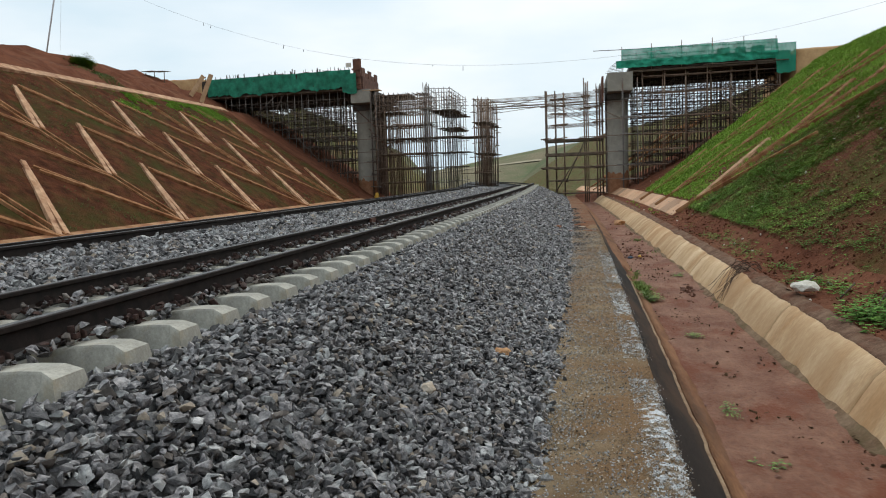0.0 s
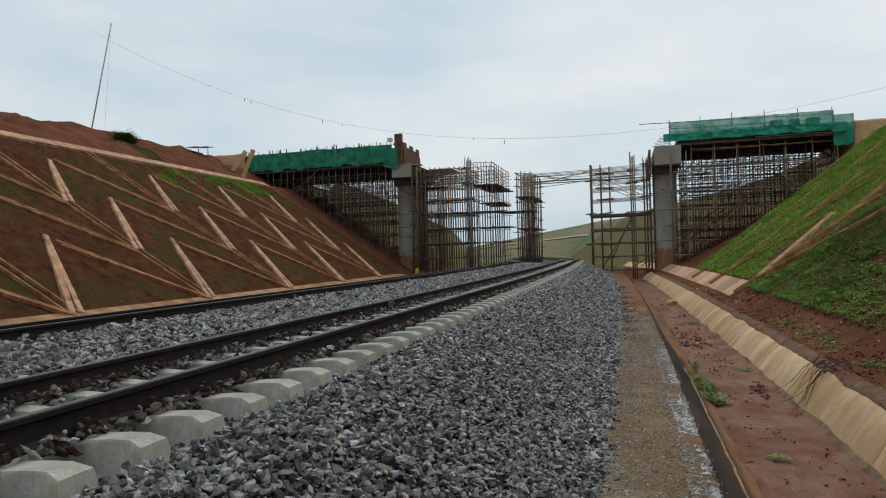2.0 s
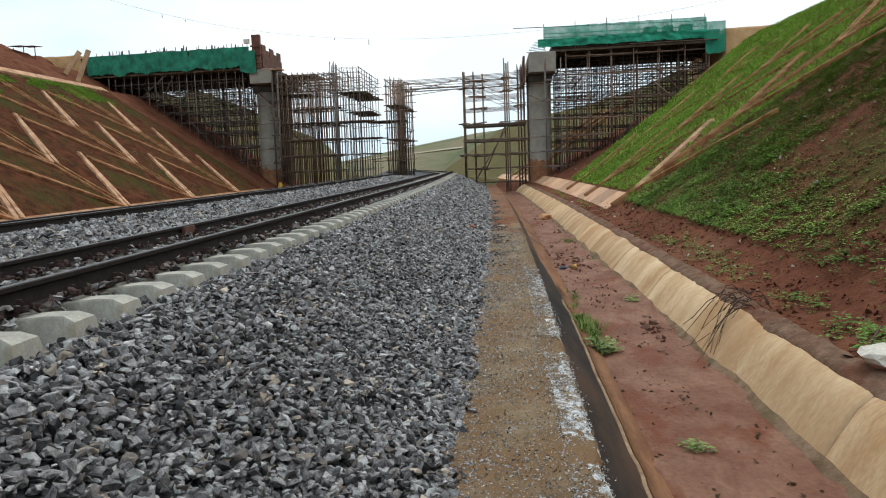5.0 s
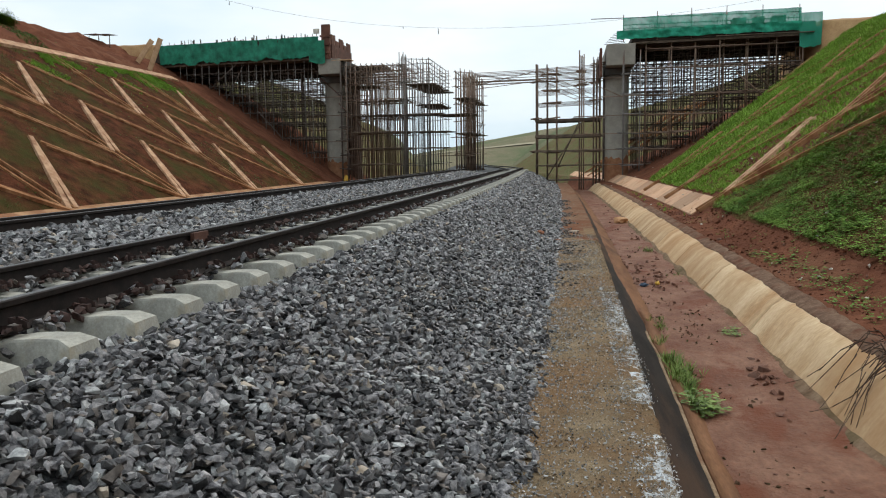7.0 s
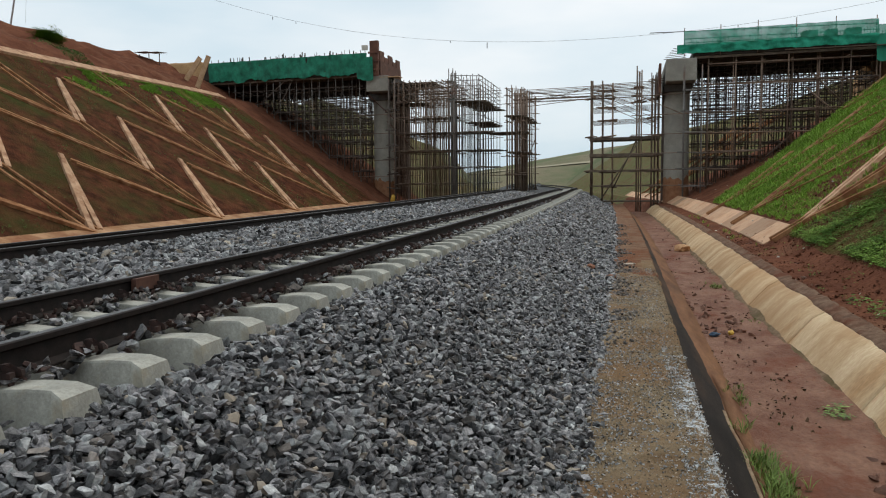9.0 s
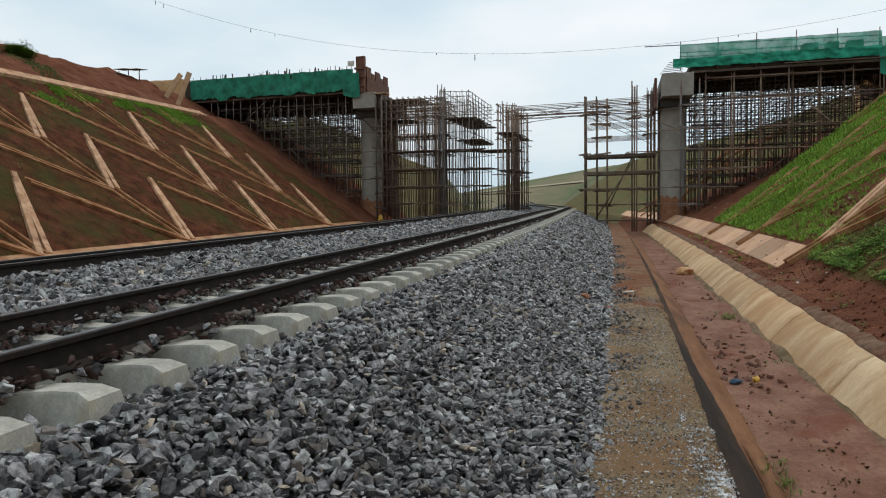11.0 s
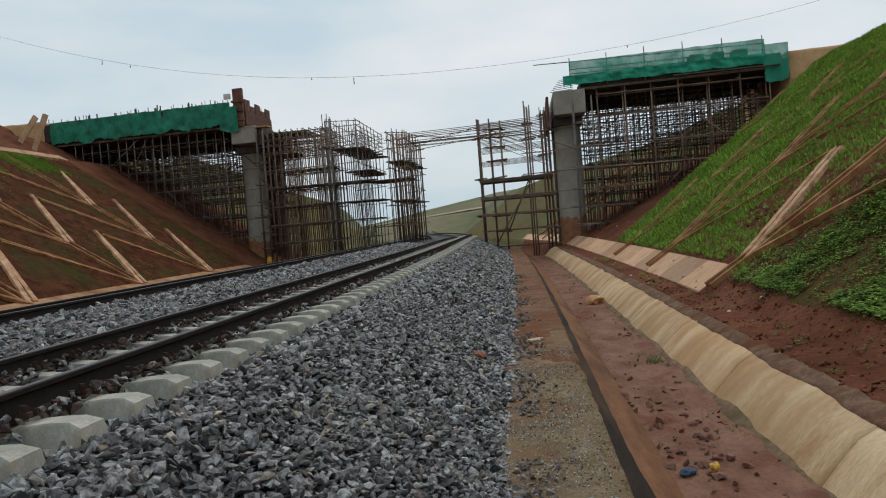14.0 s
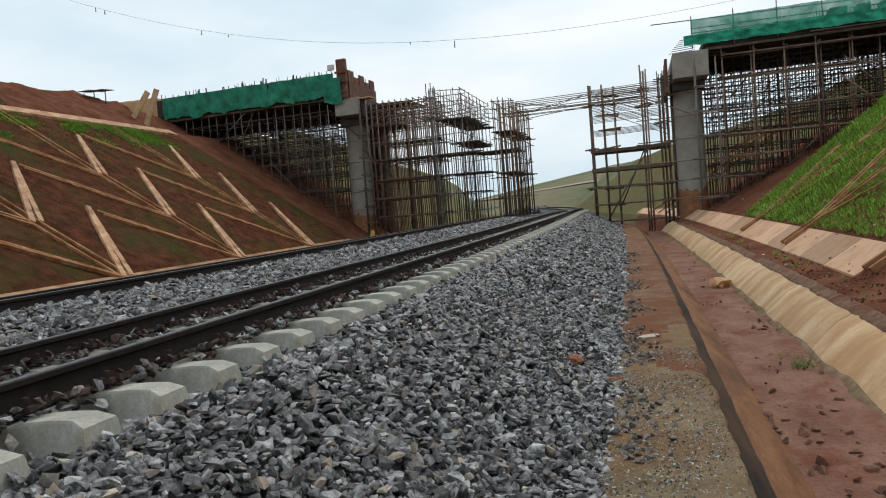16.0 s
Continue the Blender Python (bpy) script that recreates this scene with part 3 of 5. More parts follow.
def build_joint():
    """A bolted joint on the web of the second rail."""
    t = thing("rail_joint", "rusty fishplate bolted to the rail web", "rail joint")
    g = ([], [])
    add_beam(g, at(13.05, -1.44, 0.03), at(13.42, -1.44, 0.03), 0.05, 0.12)
    part("fishplate", g, FORM, t)
    for k in range(4):
        tube("bolt", at(13.1 + 0.09 * k, -1.42, 0.03), at(13.1 + 0.09 * k, -1.38, 0.03), 0.016, CLIP, t)


build_rails()
build_joint()
build_sleepers()
build_ballast()


# ---- walkway and drain ----
def build_walkway():
    stations = steps(-6, 30, 0.06) + steps(30.5, 66, 0.5)
    offs = [2.5, 2.7, 2.9, 3.1, 3.22, 3.32, 3.39, 3.44, 3.48, 3.52, 3.55, 3.58, 3.6]
    n = len(offs)
    v = []
    for s in stations:
        wob = 0.035 * noise.noise(Vector((s * 1.7, 3, 0))) + 0.02 * noise.noise(Vector((s * 6, 9, 0))) + 0.012 * noise.noise(Vector((s * 19, 9, 0)))
        for j, o in enumerate(offs):
            z = -0.965 + 0.012 * noise.noise(Vector((s * 1.2, o * 2, 1))) + 0.008 * noise.noise(Vector((s * 9, o * 14, 1))) - (0.05 if j == 0 else 0)
            z -= 0.012 if j == n - 2 else 0.07 if j == n - 1 else 0
            v.append(at(s, o + wob * max(0, min(1, (o - 3.15) / 0.3)), z))
    f = [(i * n + j, i * n + j + 1, (i + 1) * n + j + 1, (i + 1) * n + j) for i in range(len(stations) - 1) for j in range(n - 1)]
    ob = part("pavement", (v, f), PATHM, None, "", True)
    ob.data.materials.append(CRUST)
    ob.data.materials.append(TRODDEN)
    for i, q in enumerate(ob.data.polygons):
        s, o = stations[i // (n - 1)], offs[i % (n - 1)]
        patch = noise.noise(Vector((s * 0.55, 2, 0))) + 0.5 * noise.noise(Vector((s * 2.5, o * 3, 0))) + 0.55 * noise.noise(Vector((s * 11, o * 16, 0)))
        if s < 26 and o > 3.35 and patch > (0.42 if s < 14.5 else 1.4) - (o - 3.35) * 3.0:
            q.material_index = 1
        elif s + 5 * noise.noise(Vector((s * 0.5, o * 1.2, 8))) + 2.5 * noise.noise(Vector((s * 3, o * 4, 8))) > 24:
            q.material_index = 2
    tagged(ob, "gravelly brown concrete walkway with a crumbling pale edge", "walkway", kind="structure")
    rng = np.random.default_rng(31)
    for name, material, label, count, o0, o1, s1 in (("walkway_grit", GRIT, "fine brown and grey grit on the walkway", 32000, 2.6, 3.57, 24), ("ballast_grit", STONE_PALE, "small grey chips between ballast and walkway", 26000, 2.55, 3.5, 24), ("pale_grit", CRUST, "white lime crumbs along the walkway edge", 17000, 3.36, 3.6, 16)):
        places, sizes = [], []
        for _ in range(count):
            s, o = -1 + (s1 + 1) * rng.random() ** 1.5, rng.uniform(o0, o1)
            if name == "pale_grit" and noise.noise(Vector((s * 0.55, 2, 0))) + 0.5 * noise.noise(Vector((s * 2.5, o * 3, 0))) < -0.3:
                continue
            if name == "ballast_grit":
                o = o0 + (o1 - o0) * (o - o0) ** 2 / (o1 - o0) ** 2
            places.append(tuple(at(s, o, -0.963 + rng.uniform(-0.003, 0.004))))
            sizes.append(rng.uniform(0.003, 0.009) * (1.3 if name == "ballast_grit" else 1.0) * (1.0 if s < 12 else 1.3))
        ob = stones_object(name, np.array(places), sizes, 33, material, CRUMBS)
        tagged(ob, label, "grit", kind="stuff")


def FOOT(s):
    """The foot of the drain lining."""
    return 5.44 - 0.24 * max(0.0, min(1.0, (s - 8) / 22))


def build_drain():
    stations = steps(-6, 66, 0.2)

    def side(profile, name, material, label, last=66):
        v, n = [], len(profile)
        stations = steps(-6, last, 0.2)
        for s in stations:
            w = 0.014 * noise.noise(Vector((s * 1.2, 5, 0)))
            e = 0.022 * noise.noise(Vector((s * 0.7, 15, 0))) + 0.015 * noise.noise(Vector((s * 3.1, 15, 0)))
            low = max(0.0, min(1.0, (20 - s) / 4))
            for o, z, kw, ke in profile:
                down = low if ke == 1 else 0.0
                v.append(at(s, o + kw * w + ke * e + 0.17 * down, z - 0.4 * ke * e - 0.15 * down))
        f = [(i * n + j, i * n + j + 1, (i + 1) * n + j + 1, (i + 1) * n + j) for i in range(len(stations) - 1) for j in range(n - 1)]
        tagged(part(name, (v, f), material, None, "", True), label, "drain", kind="structure")

    # Near-black upper side of the drain, just below the walkway edge.
    side(((3.53, -0.985, 0, 0), (3.58, -1.03, 1, 0), (3.68, -1.14, 1, 0), (3.80, -1.27, 1, 1), (3.86, -1.33, 1, 1)), "drain_wall", DARKWALL, "near-black concrete side of the roadside drain")
    side(((3.78, -1.265, 1, 1), (3.84, -1.29, 1, 1), (3.99, -1.41, 0.6, 0.8), (4.2, -1.55, 0, 0.6), (4.22, -1.66, 0, 0.6)), "drain_foot", RUSTWALL, "clay-stained sloping foot of the drain side")
    side(((3.765, -1.27, 1, 1), (3.78, -1.245, 1, 1), (3.81, -1.255, 1, 1), (3.82, -1.3, 1, 1)), "drain_edge", EDGE, "thin pale edge between the two steps of the drain side", 15)
    # mud
    offs = steps(3.95, 5.75, 0.07)
    n = len(offs)
    ss = steps(-6, 45, 0.1) + steps(46, 66, 1)
    v = [at(s, o, -1.55 + 0.02 * noise.noise(Vector((s * 0.8, o * 1.5, 0))) + 0.05 * max(0, noise.noise(Vector((s * 2.6, o * 4.5, 2))) - 0.12) + 0.03 * max(0, noise.noise(Vector((s * 7, o * 9, 2))) - 0.2) + 0.06 * max(0.0, noise.noise(Vector((s * 0.5, o * 0.8, 8))) - 0.05) + 0.06 * max(0.0, min(1.0, (o - 5.0) / 0.5)) * math.exp(-((s - 16.5) / 3.2) ** 2)) for s in ss for o in offs]
    f = [(i * n + j, i * n + j + 1, (i + 1) * n + j + 1, (i + 1) * n + j) for i in range(len(ss) - 1) for j in range(n - 1)]
    ob = part("mud_bed", (v, f), MUD, None, "", True)
    tagged(ob, "wet reddish mud filling the bottom of the drain", "mud", kind="structure")
    ss = steps(-6, 62, 0.08)
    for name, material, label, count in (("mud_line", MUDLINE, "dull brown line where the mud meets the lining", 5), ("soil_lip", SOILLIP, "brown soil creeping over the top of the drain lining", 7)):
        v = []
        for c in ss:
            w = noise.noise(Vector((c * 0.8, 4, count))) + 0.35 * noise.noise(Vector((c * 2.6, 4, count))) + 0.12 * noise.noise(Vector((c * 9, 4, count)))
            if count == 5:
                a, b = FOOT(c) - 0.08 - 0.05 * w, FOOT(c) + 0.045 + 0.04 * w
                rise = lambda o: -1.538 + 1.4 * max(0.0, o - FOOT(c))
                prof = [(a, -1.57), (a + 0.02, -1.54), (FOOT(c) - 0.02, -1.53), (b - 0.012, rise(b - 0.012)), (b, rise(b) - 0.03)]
            else:
                a = 5.82 - 0.045 * w - 0.06 * max(0.0, noise.noise(Vector((c * 1.7, 9, 2))) - 0.1)
                top = lambda o: -1.005 - max(0.0, 5.84 - o) * 1.0
                lump = [0.03 * noise.noise(Vector((c * 5, k * 0.8, 21))) + 0.02 * noise.noise(Vector((c * 13, k * 2.1, 22))) for k in range(4)]
                prof = [(a, top(a) - 0.02), (a + 0.01, top(a) + 0.01), (a + 0.05, top(a + 0.05) + 0.018 + 0.4 * lump[0]), (5.93, -0.965 + lump[1]), (6.0, -0.945 + lump[2]), (6.06, -0.945 + lump[3]), (6.2, -1.03)]
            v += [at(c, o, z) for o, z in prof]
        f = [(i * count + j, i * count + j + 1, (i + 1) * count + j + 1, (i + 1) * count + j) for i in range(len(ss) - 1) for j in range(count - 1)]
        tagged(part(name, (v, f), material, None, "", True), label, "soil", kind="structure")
    # lining slabs of the far side
    lining = thing("drain_lining", "sloping cream concrete lining stained by red clay", "drain lining", kind="structure")
    s, i = -6.0, 0
    while s < 66:
        e = s + 3.585
        g = ([], [])
        v, f = g
        cols = steps(s + 0.004, e, 0.12)
        for c in cols:
            o0 = FOOT(c)
            prof = [(o0 - 0.05, -1.64), (o0 - 0.01, -1.55), (o0 + 0.4 * (5.8 - o0), -1.3), (o0 + 0.72 * (5.8 - o0), -1.125), (5.79, -1.045), (5.84, -1.012), (5.9, -0.997), (5.97, -1.005), (6.0, -1.08), (o0 + 0.14, -1.68)]
            d = 0.01 * noise.noise(Vector((c * 1.1, 1, 3))) + 0.006 * noise.noise(Vector((i * 3.7, 1, 3))) + 0.003 * noise.noise(Vector((c * 7, 1, 3)))
            for k, (o, z) in enumerate(prof):
                wear = 0.006 * noise.noise(Vector((c * 4, 0, 7))) + 0.016 * noise.noise(Vector((c * 0.8, 0, 7))) if k in (4, 5, 6, 7) else 0
                v.append(at(c, o + d, z + wear))
        m = len(prof)
        for a in range(len(cols) - 1):
            for b in range(m):
                f.append((a * m + b, a * m + (b + 1) % m, (a + 1) * m + (b + 1) % m, (a + 1) * m + b))
        f += [tuple(range(m))[::-1], tuple(range((len(cols) - 1) * m, len(cols) * m))]
        part("slab", g, SLAB, lining, "", True)
        s += 3.6
        i += 1


build_walkway()
build_drain()


# ---- ribs on the slopes ----
def slope_bar(name, s0, o0, s1, o1, w, h, parent, lift=0.0, material=None):
    """A bar lying on the slope between two places of the plan."""
    p, q = at(s0, o0, section(o0) + lift), at(s1, o1, section(o1) + lift)
    up = Vector((0.566, 0.03, 0.82)) if o0 < 0 else Vector((-0.545, -0.03, 0.84))
    return bar(name, p, q, w, h, material or RIB, parent, up=up)


def build_left_ribs():
    for k in range(-3, 3):
        base = 39.3 + 8.9 * k
        c = thing("slope_drain", "herringbone of clay-stained concrete drain ribs on the red slope", "slope drain", "herringbone slope drains", at(base, -14.6, -0.7))
        inv = c.matrix_basis.inverted()
        spine = [(base, -14.6), (base - 0.38, -17.8), (base - 0.6, -21.05), (base - 0.8, -26.3)]
        made = []
        for (s0, o0), (s1, o1) in zip(spine, spine[1:]):
            for d in (-0.24, 0.24):
                made.append(slope_bar("channel_kerb", s0 + d, o0, s1 + d, o1, 0.1, 0.14, c, 0.03, RIB_THIN))
        for r, (s0, o0) in enumerate(spine[:3]):
            for d, w in ((-0.22, 0.22), (0.22, 0.2)):
                made.append(slope_bar("branch_kerb", s0 + d + 0.1, o0, s0 + (3.5, 3.6, 3.2)[r] + d, o0 - (3.8, 3.7, 3.35)[r] - d, w, 0.14, c, 0.05))
            for d in (0.0, 0.26):
                made.append(slope_bar("long_kerb", s0 - 0.15, o0 - 0.05 + d, s0 - 4.95, o0 - 3.75 + d, 0.11, 0.13, c, 0.03, RIB_THIN))
        for b in made:
            b.matrix_parent_inverse = inv
    g = ([], [])
    berm = thing("berm_edge", "clay-stained concrete edging along the top of the slope", "edging", kind="structure")
    for s in steps(10, 62, 2.0):
        g = ([], [])
        sweep(g, [(-26.3, 7.1), (-26.22, 7.3), (-26.85, 7.66), (-27.0, 7.68), (-27.05, 7.5)], [s + 0.01, s + 1.0, s + 1.99], True)
        part("kerb_slab", g, RIB, berm)
    foot = thing("slope_foot", "pale clay-stained concrete strip along the foot of the slope", "edging", kind="structure")
    for s in steps(-6, 62, 2.0):
        g = ([], [])
        sweep(g, [(-13.75, -1.05), (-13.7, -0.86), (-14.1, -0.79), (-14.75, -0.6), (-14.85, -0.8)], [s + 0.01, s + 1.0, s + 1.99], True)
        part("foot_slab", g, FOOTSTRIP, foot)


def build_right_ribs():
    for k in range(10):
        base = 29.5 + 7.6 * k
        if 53 < base < 80:
            continue
        c = thing("slope_drain", "clay-stained concrete drain ribs on the green slope", "slope drain", "drains of the green slope", at(base, 7.2, -0.6))
        inv = c.matrix_basis.inverted()
        made = []
        spine = [(base - 0.1, 6.85), (base, 7.7), (base + 1.0, 11.2), (base + 2.1, 15.1), (base + 3.0, 19.0)]
        for (s0, o0), (s1, o1) in zip(spine, spine[1:]):
            if s1 > bank_end(o1) and base < 60:
                break
            for d in (-0.2, 0.2):
                made.append(slope_bar("channel_kerb", s0 + d, o0, s1 + d, o1, 0.11, 0.16, c, 0.05, RIB_THIN))
        for r, (s0, o0) in enumerate(spine[1:4]):
            ds, do = ((4.1, 3.6), (4.4, 4.0), (4.6, 3.9))[r]
            if s0 > bank_end(o0) - 0.5 and base < 60:
                continue
            if s0 + ds > bank_end(o0 + do) and base < 60:
                ds, do = 0.45 * ds, 0.45 * do
            for d in (-0.17, 0.2):
                made.append(slope_bar("branch_kerb", s0 + d, o0, s0 + ds + d, o0 + do, 0.2 if r == 0 and k == 0 else 0.14, 0.14, c, 0.06, RIB if r == 0 and k == 0 else RIB_THIN))
            made.append(slope_bar("long_kerb", s0 - 0.15, o0 + 0.05, s0 - 3.2, o0 + do - 0.1, 0.11, 0.14, c, 0.06, RIB_THIN))
        for b in made:
            b.matrix_parent_inverse = inv
    foot = thing("slope_foot", "row of clay-stained concrete foot slabs below the grass", "edging", kind="structure")
    for s in steps(29.7, 106, 2.3):
        g = ([], [])
        sweep(g, [(6.68, -1.1), (6.7, -0.87), (7.46, -0.37), (7.56, -0.6)], [s + 0.01, s + 1.15, s + 2.29], True)
        part("foot_slab", g, FOOTSLAB, foot)


build_left_ribs()
build_right_ribs()

# ---- bridge under construction ----
GROW, SINK = 1.075, -0.2
BM = Matrix.Translation((-0.016, 64.8, SINK)) @ Matrix.Rotation(radians(-3.0), 4, "Z") @ Matrix.Scale(GROW, 4) @ Matrix(((1, -0.125, 0, 0), (0, 1, 0, 0), (0, 0, 1, 0), (0, 0, 0, 1)))  # the crossing is skewed


def bp(u, v, z):
    """A place u metres along the bridge, v metres behind its near edge."""
    return BM @ Vector((u, v, z))


def off_of(p):
    """Off and s of a place, close enough for the bridge."""
    s = p.y
    for _ in range(3):
        dx = CURVE[1] + 2 * CURVE[2] * s
        n = math.sqrt(1 + dx * dx)
        off = (p.x - (CURVE[0] + CURVE[1] * s + CURVE[2] * s * s)) * n
        s = p.y + off * dx / n
    return s, off


def floor_at(u, v):
    """The ground's height under a place of the bridge, in the bridge's own measure."""
    s, o = off_of(bp(u, v, 0))
    if -9.2 < o < 2.7:
        z = bed_z(o) - 0.02
    elif 2.7 <= o < 6.0:
        z = -1.0 if o < 3.6 else -1.55
    else:
        z = ground_z(s, o)
    return (z - SINK) / GROW


def bridge_box(name, lo, hi, material, parent, bevel=0.0, label=""):
    g = ([], [])
    add_box(g, lo, hi, BM)
    ob = part(name, g, material, parent, label)
    if bevel:
        b = ob.modifiers.new("bevel", "BEVEL")
        b.width, b.segments = bevel, 2
    return ob


def clay_splash(u, v, seed):
    """A thin coat of dried clay round the foot of a column."""
    g = ([], [])
    n = 40
    for k, z in enumerate((-1.8, 0.2, 1.0)):
        for i in range(n):
            a = 2 * math.pi * i / n
            up = (0.45 * noise.noise(Vector((a * 2, seed, 0))) + 0.2 * noise.noise(Vector((a * 7, seed, 0)))) if k == 2 else 0
            g[0].append(bp(u + 0.838 * math.cos(a), v + 0.838 * math.sin(a), z + up))
    for k in range(2):
        g[1].extend([(k * n + i, k * n + (i + 1) % n, (k + 1) * n + (i + 1) % n, (k + 1) * n + i) for i in range(n)])
    return g


COLLAR = mat("dark_collar", (0.05, 0.046, 0.042), (0.10, 0.09, 0.08), 2, 0.7, 0.2, 30, depth=0.004)


def build_pier(u0, u1, ucol, low, label, colv):
    pier = thing("bridge_pier", label, "bridge pier", "bridge piers")
    g = ([], [])
    prof = [(u0, low), (u1, low), (u1, 8.6), (u0, 8.6)]
    v, f = g
    for vv in (0.0, 8.0):
        v += [bp(u, vv, z) for u, z in prof]
    f += [(0, 1, 2, 3), (7, 6, 5, 4)] + [(i, i + 4, (i + 1) % 4 + 4, (i + 1) % 4) for i in range(4)]
    cap = part("cap_beam", g, PIER, pier)
    bev = cap.modifiers.new("bevel", "BEVEL")
    bev.width, bev.segments = 0.03, 2
    # Dark box round the column top, directly below the cap beam.
    bridge_box("collar", (ucol - 0.9, 1.6, low - 0.5), (ucol + 0.9, 3.6, low - 0.01), COLLAR, pier, 0.05, "dark collar under the cap")
    for vv in colv:
        g = ([], [])
        v, f = g
        n = 28
        rings = [(-1.8, 0.83)] + [(z, 0.83) for z in (0.4, 0.42, 2.4, 2.43, 4.4, 4.43, 6.4, 7.55)]
        for k, (z, r) in enumerate(rings):
            rr = r - (0.012 if k in (2, 4, 6) else 0)
            v += [bp(ucol + rr * math.cos(2 * math.pi * i / n), vv + rr * math.sin(2 * math.pi * i / n), z) for i in range(n)]
        for k in range(len(rings) - 1):
            f += [(k * n + i, k * n + (i + 1) % n, (k + 1) * n + (i + 1) % n, (k + 1) * n + i) for i in range(n)]
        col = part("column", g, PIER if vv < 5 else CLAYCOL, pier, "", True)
        if vv < 5:
            part("clay_splash", clay_splash(ucol, vv, ucol), CLAYSPLASH, col, "orange clay coat round the column foot", True)
    return pier


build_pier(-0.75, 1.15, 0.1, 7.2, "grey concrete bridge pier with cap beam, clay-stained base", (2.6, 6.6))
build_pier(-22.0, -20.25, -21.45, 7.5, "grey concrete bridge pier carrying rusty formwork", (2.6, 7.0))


def scaffold(label, u0, u1, v0, v1, top, du, dv, levels, material, group="scaffolds", jitter=0.12, slope_top=0.0, platforms=(), braces=True, seed=1, overshoot=0.35, r=0.035, shell=False, front=None):
    """Tube scaffold: standards, ledgers along and across, some braces and plank decks."""
    rng = random.Random(seed)
    t = thing("scaffold", label, "scaffold", group, bp((u0 + u1) / 2, v0, 0))
    inv = t.matrix_basis.inverted()
    made = []
    us, vs = steps(u0, u1, du), steps(v0, v1, dv)

    def height(u):
        return top + slope_top * (u - u0)

    for u in us:
        for v in vs:
            if shell is True and u < us[-1] - 0.01 and v not in (vs[0], vs[-1]):
                continue
            uu, vv = u + rng.uniform(-jitter, jitter), v + rng.uniform(-jitter, jitter)
            lo, hi = floor_at(uu, vv) - 0.05, height(u) + rng.uniform(0, overshoot)
            if hi - lo > 0.6:
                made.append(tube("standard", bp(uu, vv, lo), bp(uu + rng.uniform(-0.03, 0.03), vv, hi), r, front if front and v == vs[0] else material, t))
    for z in levels:
        for v in ((vs[0], vs[-1]) if shell else vs):
            a, b = u0 - 0.3, u1 + 0.3
            inside = [u for u in us if floor_at(u, v) < z - 0.1 and height(u) > z - 0.05]
            if len(inside) > 1:
                a, b = min(inside) - rng.uniform(0.1, 0.5), max(inside) + rng.uniform(0.1, 0.35)
                made.append(tube("ledger", bp(a, v, z + rng.uniform(-0.11, 0.11)), bp(b, v, z + rng.uniform(-0.11, 0.11)), r, material, t))
        for u in ((us[0], us[-1]) if shell else us):
            if floor_at(u, v0) < z - 0.1 and height(u) > z - 0.05 and rng.random() < 0.8:
                made.append(tube("transom", bp(u, v0 - 0.2, z + 0.06), bp(u, v1 + 0.2, z + 0.06), r, material, t))
    if braces:
        for _ in range(max(2, int((u1 - u0) / 2))):
            u, v = rng.choice(us[:-1]), rng.choice((v0, v0, v1, rng.choice(vs)))
            z = rng.choice(levels)
            d = (1 if u < (u0 + u1) / 2 else -1) * min(u1 - u0, rng.uniform(1.5, 2.6))
            a, b = (u, v, max(z, floor_at(u, v))), (u + d, v, max(z, floor_at(u, v)) + rng.uniform(1.8, 3.0))
            if b[2] < height(u) + 0.4:
                made.append(tube("brace", bp(*a), bp(*b), r, material, t))
    for pu0, pu1, pv0, pv1, z in platforms:
        for v in steps(pv0, pv1, 0.3):
            made.append(bar("deck_plank", bp(pu0 + rng.uniform(-0.3, 0.2), v, z + rng.uniform(0, 0.03)), bp(pu1 + rng.uniform(-0.2, 0.4), v, z + rng.uniform(0, 0.03)), 0.27, 0.06, PLANK, t))
    for b in made:
        b.matrix_parent_inverse = inv
    return t


LEV = [0.6, 1.75, 2.86, 4.0, 4.8, 5.6, 6.3, 7.0, 7.9]
# Front row in a paler copy; rows behind have deck shade in their colour.
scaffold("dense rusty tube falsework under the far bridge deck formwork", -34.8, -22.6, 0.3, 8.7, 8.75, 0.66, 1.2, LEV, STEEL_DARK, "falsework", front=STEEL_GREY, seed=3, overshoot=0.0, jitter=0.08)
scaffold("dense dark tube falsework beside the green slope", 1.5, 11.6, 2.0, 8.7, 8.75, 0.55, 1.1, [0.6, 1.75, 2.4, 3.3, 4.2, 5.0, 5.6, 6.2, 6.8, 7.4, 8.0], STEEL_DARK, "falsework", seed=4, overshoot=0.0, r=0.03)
scaffold("front row of stout rusty props under the deck edge", 2.0, 11.4, 0.3, 0.9, 8.75, 1.55, 0.6, [0.5, 1.55, 2.65, 3.9, 5.2, 6.9, 8.2], STEEL, "falsework", seed=14, overshoot=0.0, r=0.05, jitter=0.2)
scaffold("tall rusty tube scaffold open to the sky", -19.9, -15.7, 0.2, 6.2, 8.1, 0.4, 0.95, [0.7, 1.9, 3.1, 4.3, 5.5, 6.7, 7.2, 7.6, 8.0], STEEL, "scaffolds", seed=5, r=0.03, jitter=0.02, overshoot=0.12,
         platforms=((-19.6, -15.6, 0.2, 2.0, 4.35), (-19.6, -15.6, 1.4, 3.2, 5.5), (-19.6, -15.2, 0.2, 2.0, 3.1), (-19.6, -15.4, 0.2, 0.9, 1.9), (-20.0, -17.4, 1.5, 5.0, 8.1), (-20.0, -18.0, 1.0, 3.5, 6.6)))
